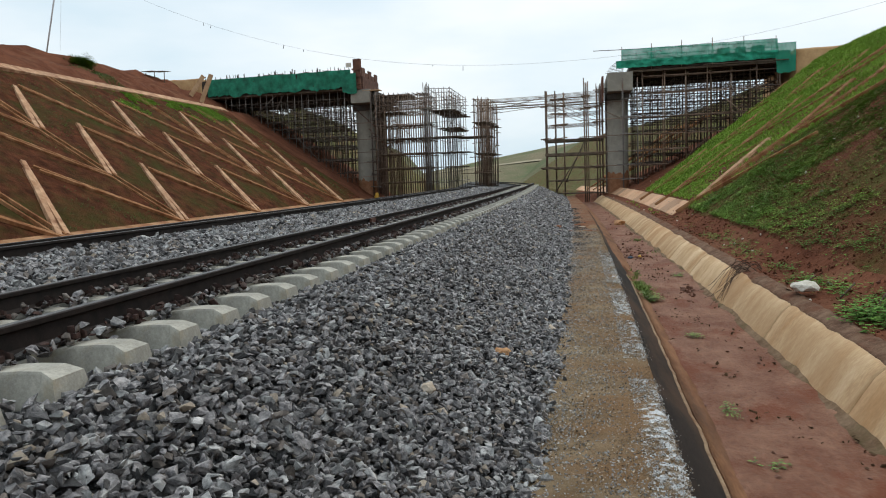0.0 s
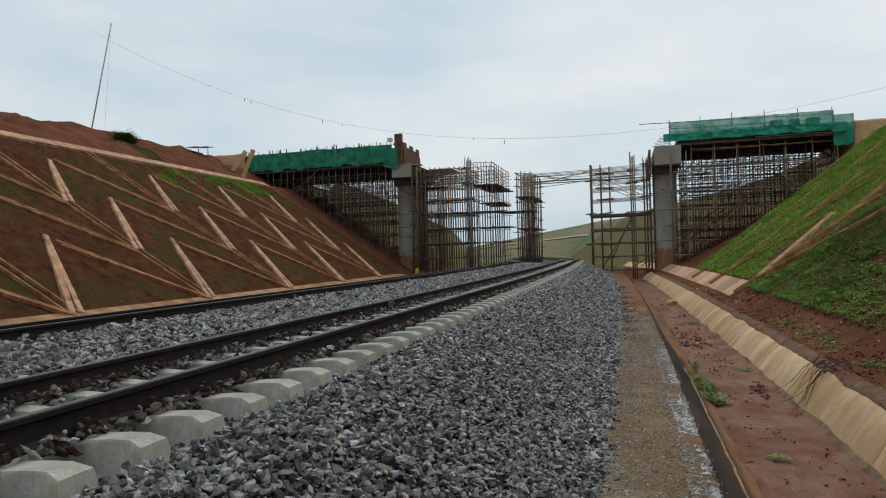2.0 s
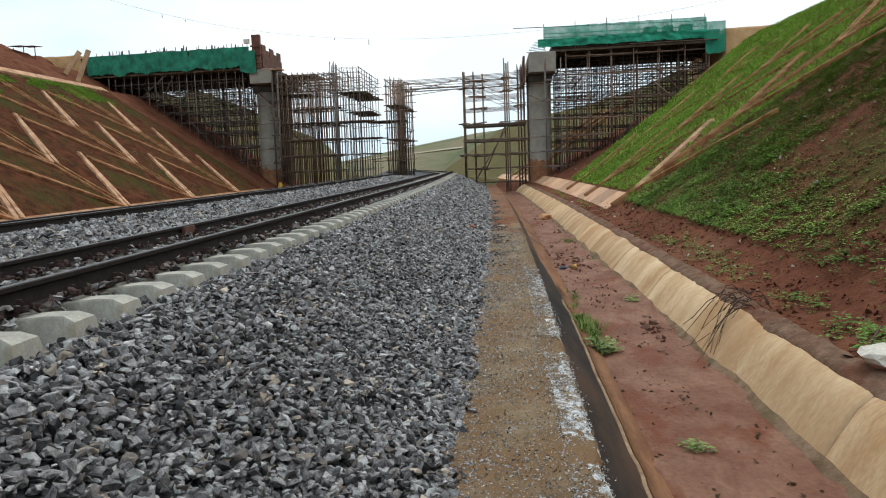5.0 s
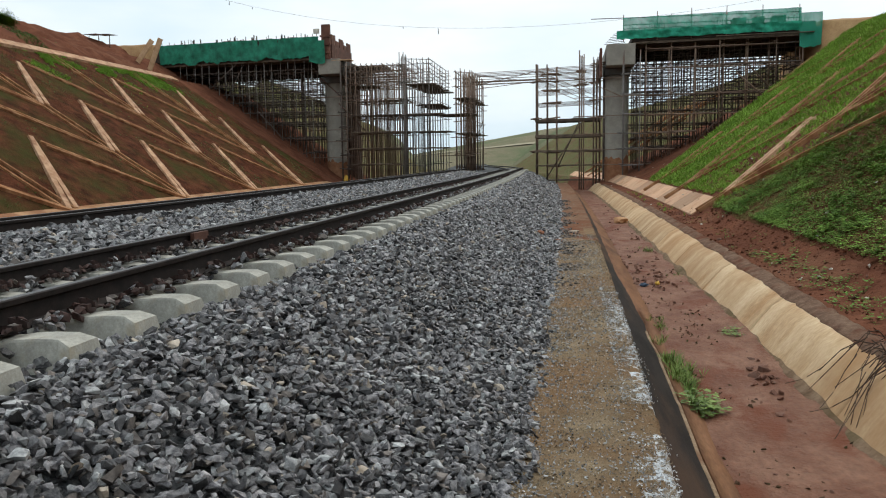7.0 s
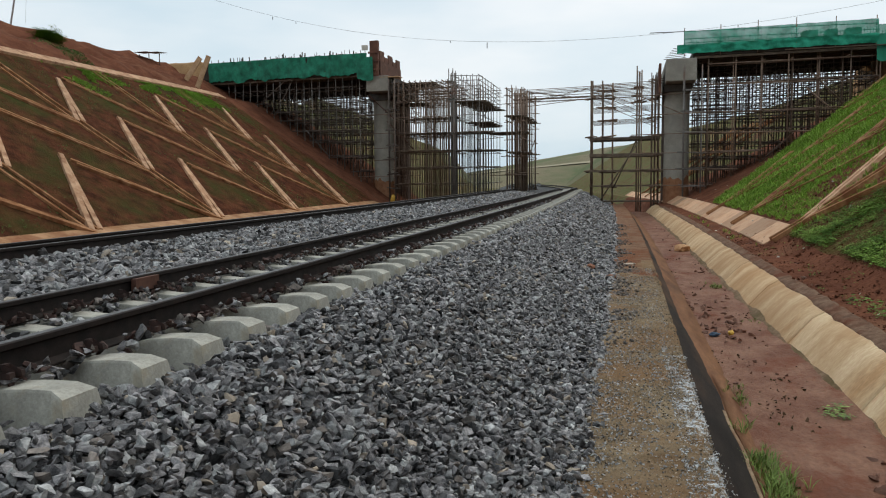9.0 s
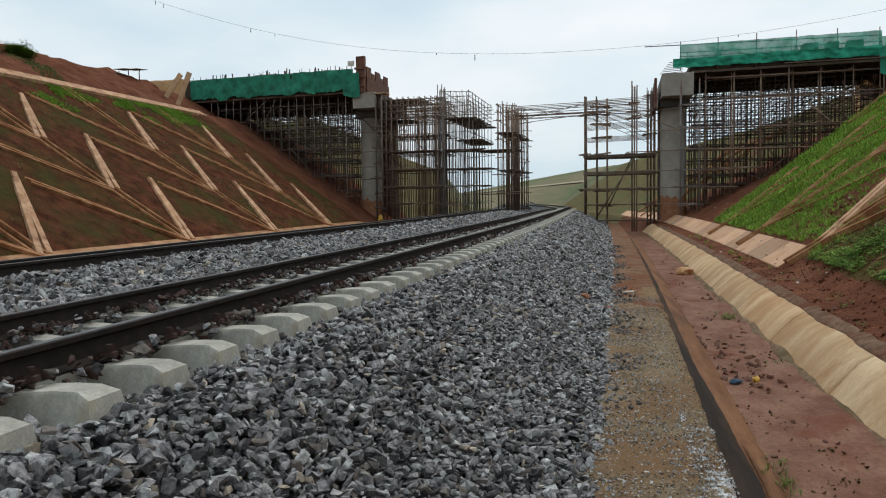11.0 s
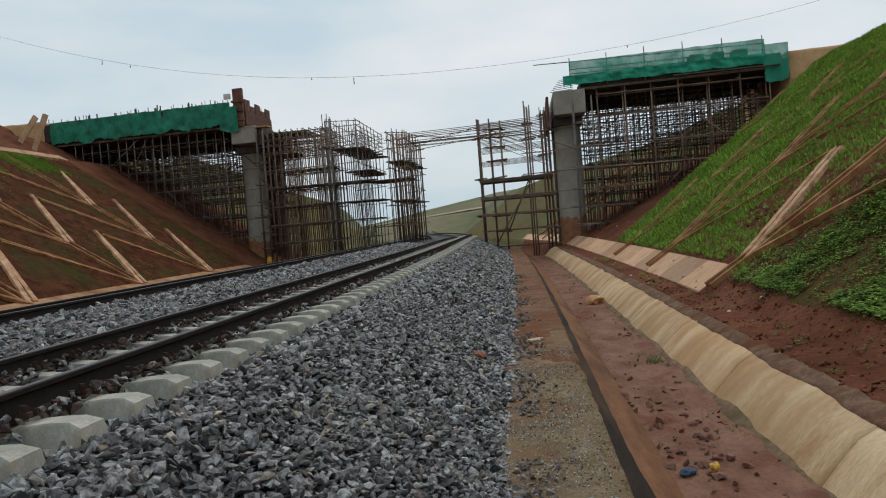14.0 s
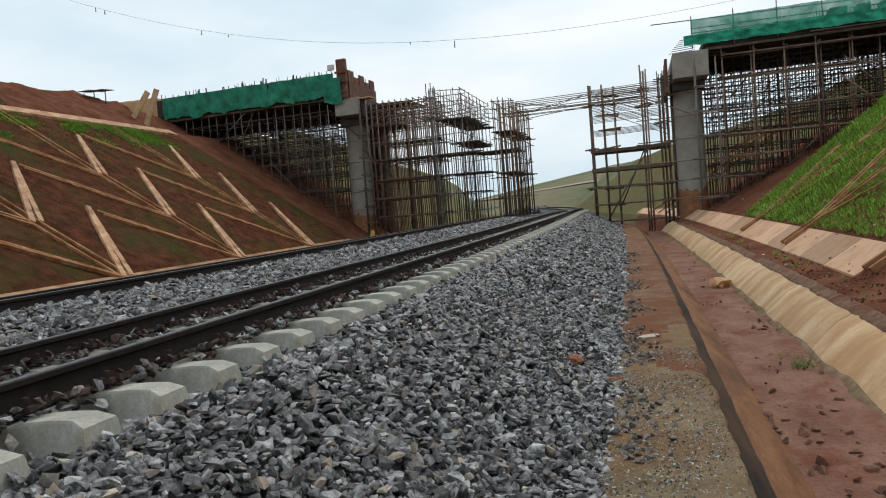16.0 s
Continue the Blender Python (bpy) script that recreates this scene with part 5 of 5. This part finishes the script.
def build_right_plants():
    rng = np.random.default_rng(41)
    bright, bright_size, dark, dark_size = [], [], [], []
    for _ in range(68000):
        s = 3 + 58.5 * rng.random() ** 0.85
        off = 6.2 + 16.8 * rng.random() ** 1.15
        if rng.random() > cover(s, off) or s > bank_end(off) - 0.2:
            continue
        z = ground_z(s, off) - 0.01
        if 6.5 < off < 7.55 and s > 29.4:
            continue
        p = at(s, off, z)
        lush = s > 28.8
        if lush:
            bright.append(tuple(p))
            bright_size.append(rng.uniform(0.09, 0.185) * (1.25 if s > 40 else 1))
        else:
            dark.append(tuple(p))
            dark_size.append(rng.uniform(0.05, 0.1) * (0.75 if off < 7 else 1.0))
    cover_places, cover_sizes = [], []
    for _ in range(36000):
        s, off = rng.uniform(12.0, 28.8), 7.2 + 12 * rng.random() ** 1.4
        n = noise.noise(Vector((s * 0.55, off * 0.7, 15))) + 0.5 * noise.noise(Vector((s * 1.9, off * 2.2, 15)))
        front = (s - 13.5) / 5 + (off - 8.2) / 3
        if rng.random() > min(1.0, 0.25 + 0.5 * front) * (0.72 + 1.3 * n) or (13 < s < 20 and abs(off - 9.6) < 0.9 and rng.random() < 0.75):
            continue
        cover_places.append(tuple(at(s, off, ground_z(s, off) - 0.01)))
        cover_sizes.append(rng.uniform(0.05, 0.105) * (1.0 + 0.5 * max(0.0, n)))
    plant_object("ground_cover", "weed", cover_places, cover_sizes, 44, LEAF_MID, "dense dark green leafy weeds matting the bank", "weeds")
    plant_object("bank_grass", "grass", bright, bright_size, 42, LEAF, "short bright green grass covering the bank", "grass")
    plant_object("bank_weeds", "weed", dark, dark_size, 43, LEAF_DARK, "low broad-leaved weeds creeping over red soil", "weeds")


def build_left_plants():
    rng = np.random.default_rng(51)
    places, sizes = [], []
    for _ in range(40000):
        s, off = rng.uniform(16, 63), rng.uniform(-28.3, -14.8)
        n = noise.noise(Vector((s * 0.25, off * 0.3, 9))) + 0.5 * noise.noise(Vector((s * 1.1, off * 1.1, 9)))
        top = max(0.0, 1 - abs(off + 24.9) / 2.2) * (1.5 * min(1.0, max(0.0, (s - 40) / 8)) + 0.3)
        if rng.random() > 0.75 * n - 0.12 + 0.4 * top:
            continue
        places.append(tuple(at(s, off, ground_z(s, off) - 0.01)))
        sizes.append(rng.uniform(0.05, 0.11))
    for _ in range(1500):
        off = rng.uniform(-32.5, -27.2)
        s = rng.normal(50.2, 1.3) + 0.4 * (-27.2 - off)
        if noise.noise(Vector((s * 0.5, off * 0.5, 19))) < -0.05:
            continue
        places.append(tuple(at(s, off, ground_z(s, off) - 0.01)))
        sizes.append(rng.uniform(0.08, 0.2))
    lush, lush_sizes = [], []
    for _ in range(9000):
        s, off = rng.uniform(43, 62), -26.2 + abs(rng.normal(0, 1.3))
        n = noise.noise(Vector((s * 0.35, off * 0.5, 29))) + 0.5 * noise.noise(Vector((s * 1.3, off * 1.6, 29)))
        if n < -0.12 + 0.16 * (off + 26.2):
            continue
        lush.append(tuple(at(s, off, ground_z(s, off) - 0.01)))
        lush_sizes.append(rng.uniform(0.08, 0.17))
    plant_object("berm_grass", "grass", lush, lush_sizes, 53, LEAF, "bright grass along the upper edge of the red slope", "grass")
    plant_object("slope_grass", "grass", places, sizes, 52, LEAF_LEFT, "thin grass in patches on the red slope", "grass")


def build_drain_plants():
    rng = np.random.default_rng(61)
    for s, off, spread, count, size in ((13.3, 4.15, 0.9, 110, 0.16), (12.2, 4.26, 0.45, 40, 0.14), (16.1, 4.25, 0.6, 24, 0.11), (8.65, 4.55, 0.25, 12, 0.09), (5.0, 4.4, 0.25, 10, 0.09), (3.4, 4.5, 0.12, 5, 0.08), (15.6, 5.2, 0.35, 16, 0.11), (25.5, 4.96, 0.4, 20, 0.12), (21.1, 5.1, 0.3, 8, 0.09)):
        places, sizes = [], []
        for _ in range(count):
            ss, oo = rng.normal(s, spread * 0.5), off + rng.normal(0, 0.08)
            places.append(tuple(at(ss, oo, -1.55 if oo > 4.15 else -1.48)))
            sizes.append(size * rng.uniform(0.6, 1.2))
        sizes = [0.8 * z for z in sizes]
        plant_object("drain_weed", "grass" if int(s * 10) % 2 else "weed", places, sizes, int(s * 10), DRAINLEAF, "clump of green weeds rooted in the drain mud", "weeds")
    for s, off, spread, count, size in ((6.7, 6.35, 0.4, 60, 0.15), (7.4, 6.6, 0.4, 46, 0.12), (9.1, 6.6, 0.4, 30, 0.11), (9.9, 6.4, 0.4, 26, 0.12), (11.7, 6.55, 0.5, 16, 0.1), (14.6, 6.4, 0.5, 18, 0.1), (12.6, 7.3, 0.5, 34, 0.11), (10.9, 7.5, 0.5, 30, 0.11), (16.2, 6.6, 0.6, 26, 0.1), (18.6, 6.5, 0.6, 26, 0.1)):
        places, sizes = [], []
        for _ in range(count):
            ss, oo = rng.normal(s, spread), off + rng.normal(0, 0.14)
            places.append(tuple(at(ss, oo, section(oo))))
            sizes.append(size * rng.uniform(0.6, 1.2))
        plant_object("bank_foot_weed", "weed", places, sizes, int(s * 10), LEAF_DARK, "broad-leaved weed clump on bare red soil above the drain", "weeds")


DRAINLEAF = mat("drain_weed_leaf", (0.10, 0.17, 0.03), (0.2, 0.27, 0.06), 3, 0.7, 0, 20, island=0.5)
LEAF_LEFT = mat("thin_slope_grass", (0.06, 0.105, 0.02), (0.12, 0.185, 0.038), 0.6, 0.7, 0, 20, island=0.4)
build_right_plants()
build_left_plants()
build_drain_plants()


def build_slope_clods():
    """Crumbs of soil that roughen both slopes."""
    rng = np.random.default_rng(91)
    for name, o0, o1, s0, s1, n, material, label in (("slope_crumbs", -26.2, -14.7, 14, 63, 5500, CRUMB, "crumbs of red soil on the ribbed slope"), ("bank_crumbs", 5.95, 9.3, 2, 34, 11000, CRUMB, "crumbs of red soil on the bank foot")):
        places, sizes = [], []
        for _ in range(n):
            s, off = rng.uniform(s0, s1), rng.uniform(o0, o1)
            places.append(tuple(at(s, off, ground_z(s, off) - 0.005)))
            sizes.append(rng.uniform(0.012, 0.03) if off < 0 else rng.uniform(0.008, 0.022) / (0.35 + 0.65 * rng.random()))
        tagged(stones_object(name, np.array(places), sizes, 92, material, CRUMBS), label, "clods", kind="stuff")
    places, sizes = [], []
    for _ in range(1400):
        s, off = 2 + 30 * rng.random(), np.clip(rng.normal(4.75, 0.4), 4.2, 5.35)
        if noise.noise(Vector((s * 0.8, off * 1.6, 3))) < 0.18:
            continue
        places.append(tuple(at(s, off, -1.538)))
        sizes.append(rng.uniform(0.008, 0.03))
    tagged(stones_object("mud_bits", np.array(places), sizes, 93, SLIME, CRUMBS), "dark bits of dead leaf and soil on the mud", "clods", kind="stuff")
    places, sizes = [], []
    for _ in range(900):
        s = rng.uniform(2, 13)
        if noise.noise(Vector((s * 0.9, 6, 0))) < -0.05:
            continue
        k = rng.random() ** 2
        places.append(tuple(at(s, 3.59 + 0.13 * k, -1.035 - 0.15 * k)))
        sizes.append(rng.uniform(0.004, 0.01))
    tagged(stones_object("lime_flecks", np.array(places), sizes, 94, CRUST, CRUMBS), "white lime flecks on the dark drain side", "grit", kind="stuff")


CRUMB = mat("red_soil_crumb", (0.075, 0.027, 0.015), (0.17, 0.07, 0.04), 3, 1.0, 0.5, 40, island=0.5, depth=0.01, spec=0.05)
build_slope_clods()


def build_bush():
    rng = np.random.default_rng(71)
    t = thing("bush", "dark green leafy bush on the dirt heap", "bush", place=at(52.3, -32.7, 9.8))
    base = at(52.3, -32.7, ground_z(52.3, -32.7) - 0.15)
    g = ([], [])
    tips = []
    for k in range(9):
        a = k * 0.7
        tip = base + Vector((math.cos(a) * rng.uniform(0.25, 0.75), math.sin(a) * rng.uniform(0.25, 0.75), rng.uniform(0.35, 0.75)))
        add_beam(g, base, tip, 0.05, 0.05)
        tips.append(tip)
    o = part("branches", g, DRY, t)
    o.matrix_parent_inverse = t.matrix_basis.inverted()
    places, sizes = [], []
    for _ in range(1500):
        tip = tips[rng.integers(9)]
        d = rng.normal(size=3) * np.array([0.24, 0.24, 0.17])
        places.append((tip.x + d[0], tip.y + d[1], tip.z + d[2] - 0.15))
        sizes.append(rng.uniform(0.1, 0.22))
    o = plant_object("foliage", "weed", places, sizes, 72, LEAF_MID, "", "", False)
    o.parent = t
    o.matrix_parent_inverse = t.matrix_basis.inverted()


build_bush()


# ---- mast, cable and small things ----
def build_mast():
    t = thing("mast", "thin grey mast leaning on the dirt heap", "mast")
    tube("pole", (-41.7, 49, 9.6), (-39.3, 49, 18.9), 0.055, MASTM, t, 8)
    tube("stay_wire", (-39.4, 49, 18.0), (-40.2, 49.1, 11.2), 0.006, WIRE, t)
    c = bpy.data.curves.new("cable", "CURVE")
    c.dimensions, c.bevel_depth = "3D", 0.0065
    sp = c.splines.new("POLY")
    xs = steps(-39.3, 46, 1.6)
    sp.points.add(len(xs) - 1)

    def cable_at(x):
        k = 0.0089 if x < -6 else 0.0055
        return Vector((x, 47.9 + max(0.0, x + 9.3) * 0.125 - min(0.0, x + 9.3) * -0.036, 7.95 + k * (x + 6) ** 2))

    for q, x in zip(sp.points, xs):
        q.co = (*cable_at(x), 1)
    c.materials.append(WIRE)
    cable = new("cable", c)
    tagged(cable, "thin sagging cable strung across the cutting from the mast", "cable")
    dep = bpy.context.evaluated_depsgraph_get()
    me = bpy.data.meshes.new_from_object(cable.evaluated_get(dep))
    bpy.data.objects.remove(cable)
    me.name = "cable"
    cable = new("cable")
    tagged(cable, "thin sagging cable strung across the cutting from the mast", "cable")
    line = new("line", me)
    line.parent = cable
    for x, h in ((-9.33, 0.34), (-20.1, 0.14), (-21.5, 0.22), (-27.2, 0.2), (-26.7, 0.22), (-11.3, 0.1), (3.0, 0.1)):
        p = cable_at(x)
        tube("dangling_tie", p - Vector((0, 0, h)), p, 0.022, WIRE, cable)


build_mast()


def rock(name, label, s, off, z, size, material, category="rock", seed=1, squash=(1, 1, 1), group=""):
    """One rough stone of its own."""
    rng = np.random.default_rng(seed)
    bm = bmesh.new()
    bmesh.ops.create_icosphere(bm, subdivisions=2, radius=1)
    for w in bm.verts:
        n = noise.noise(w.co * 1.6 + Vector((seed * 3.1, 0, 0))) * 0.38 + noise.noise(w.co * 4 + Vector((seed, 5, 0))) * 0.14
        w.co = Vector((w.co.x * squash[0], w.co.y * squash[1], w.co.z * squash[2])) * (1 + n) * size
    me = bpy.data.meshes.new(name)
    bm.to_mesh(me)
    bm.free()
    me.materials.append(material)
    ob = new(name, me)
    ob.matrix_basis = Matrix.Translation(at(s, off, z)) @ Matrix.Rotation(rng.uniform(0, 6.28), 4, "Z")
    return tagged(ob, label, category, group)


rock("stone", "orange-stained stone lying on the grey ballast", 4.17, 2.2, -0.77, 0.075, ORANGE, "stone", 3, (1.3, 0.8, 0.7))
rock("stone", "pale tan stone lying on the grey ballast", 2.22, 1.87, -0.6, 0.06, STONE_TAN, "stone", 4, (0.9, 1.1, 0.8))
rock("stone", "brick-red stone lying on the grey ballast", 22.65, 2.27, -0.8, 0.09, STONE_RED, "stone", 5, (1.1, 1, 0.8))
rock("stone", "dull red stone at the edge of the ballast", 22.25, 2.68, -0.93, 0.07, STONE_RED, "stone", 6, (1.4, 0.8, 0.6))
rock("stone", "tan stone embedded at the ballast toe", 24.8, 3.04, -0.955, 0.11, STONE_TAN, "stone", 7, (1.6, 0.7, 0.2))
rock("clay_lump", "orange clay lump fallen from the drain lining", 34.75, 4.95, -1.46, 0.3, ORANGE, "clay lump", 8, (1.3, 0.8, 0.55))
rock("concrete_fragment", "broken pale concrete fragment lying at the bank foot", 8.9, 6.12, -0.83, 0.19, SACK, "concrete fragment", 21, (1.3, 1.0, 0.42))
rock("plastic_bag", "small crumpled yellow plastic bag on the mud", 19.8, 4.6, -1.5, 0.05, YELLOW, "plastic bag", 10, (1, 1, 0.9))
rock("orange_bag", "small orange bag at the foot of the pier", 67.0, -13.9, -0.6, 0.3, YELLOW, "bag", 12, (0.8, 0.8, 1.2))
rock("rag", "small dark blue rag lying on the mud", 19.75, 4.34, -1.52, 0.07, BLUE, "rag", 11, (1.6, 0.9, 0.5))


def build_clods():
    rng = np.random.default_rng(81)
    places, sizes = [], []
    for s, off, ss, so, n, big in ((3.5, 4.5, 0.3, 0.1, 10, 0.05), (20.2, 4.57, 0.7, 0.2, 30, 0.07), (22.3, 4.6, 1.0, 0.3, 40, 0.065), (21.1, 4.8, 0.8, 0.2, 22, 0.06), (13.7, 5.2, 0.35, 0.12, 22, 0.07), (12.6, 5.15, 0.7, 0.15, 20, 0.05), (7.0, 4.75, 3.0, 0.35, 60, 0.025), (17, 4.8, 3, 0.35, 70, 0.03), (28.0, 5.0, 1.5, 0.12, 20, 0.06), (38, 4.7, 6, 0.25, 30, 0.05), (30, 6.35, 10, 0.25, 60, 0.05), (12, 6.6, 6, 0.35, 90, 0.035)):
        for _ in range(n):
            a, o = rng.normal(s, ss), np.clip(rng.normal(off, so), 4.2, 7.3)
            if 5.2 < o < 6.05:
                continue
            p = at(a, o, (-1.54 if o < 5.5 else section(o) + 0.01))
            places.append(tuple(p))
            sizes.append(big * rng.uniform(0.3, 1.0))
    ob = stones_object("mud_clods", np.array(places), sizes, 82, CLOD)
    tagged(ob, "loose red clods and pebbles on the drain mud", "clods", kind="stuff")
    places, sizes = [], []
    for _ in range(110):
        s, off = rng.uniform(6, 60), rng.uniform(6.0, 12)
        places.append(tuple(at(s, off, ground_z(s, off) + 0.02)))
        sizes.append(rng.uniform(0.015, 0.05))
    ob = stones_object("bank_pebbles", np.array(places), sizes, 83, SACK)
    tagged(ob, "scattered pale pebbles on the bank", "pebbles", kind="stuff")


build_clods()


def build_branches():
    rng = random.Random(9)
    t = thing("dead_branch", "tangle of dry twigs hanging over the drain lining", "branch", place=at(12.1, 5.7, -1.1))
    inv = t.matrix_basis.inverted()
    for _ in range(22):
        s, o = 12.1 + rng.uniform(-0.5, 0.6), 5.95 + rng.uniform(-0.05, 0.25)
        ds, do, lift = rng.uniform(-0.6, 0.4), -rng.uniform(0.2, 0.75), rng.uniform(0.06, 0.2)
        pts = []
        for k in range(6):
            w = k / 5
            oo = o + do * w
            base = max(-1.52, -0.99 + min(0.0, (oo - 5.86) * 1.2))
            pts.append(at(s + ds * w * w + rng.uniform(-0.03, 0.03), oo, base + 0.02 + lift * math.sin(math.pi * w) + 0.02 * rng.random()))
        for k, (p, q) in enumerate(zip(pts, pts[1:])):
            x = tube("twig", p, q, 0.007 - 0.0009 * k, DRY, t, 5)
            x.matrix_parent_inverse = inv
    for s, off in ((8.2, 6.4), (9.4, 6.2), (7.2, 6.5)):
        t = thing("dry_stick", "dry stick lying on the red soil", "stick", "dry sticks")
        tube("stick", at(s, off, section(off) + 0.04), at(s + 0.5, off + 0.35, section(off + 0.35) + 0.12), 0.012, DRY, t, 5)


build_branches()
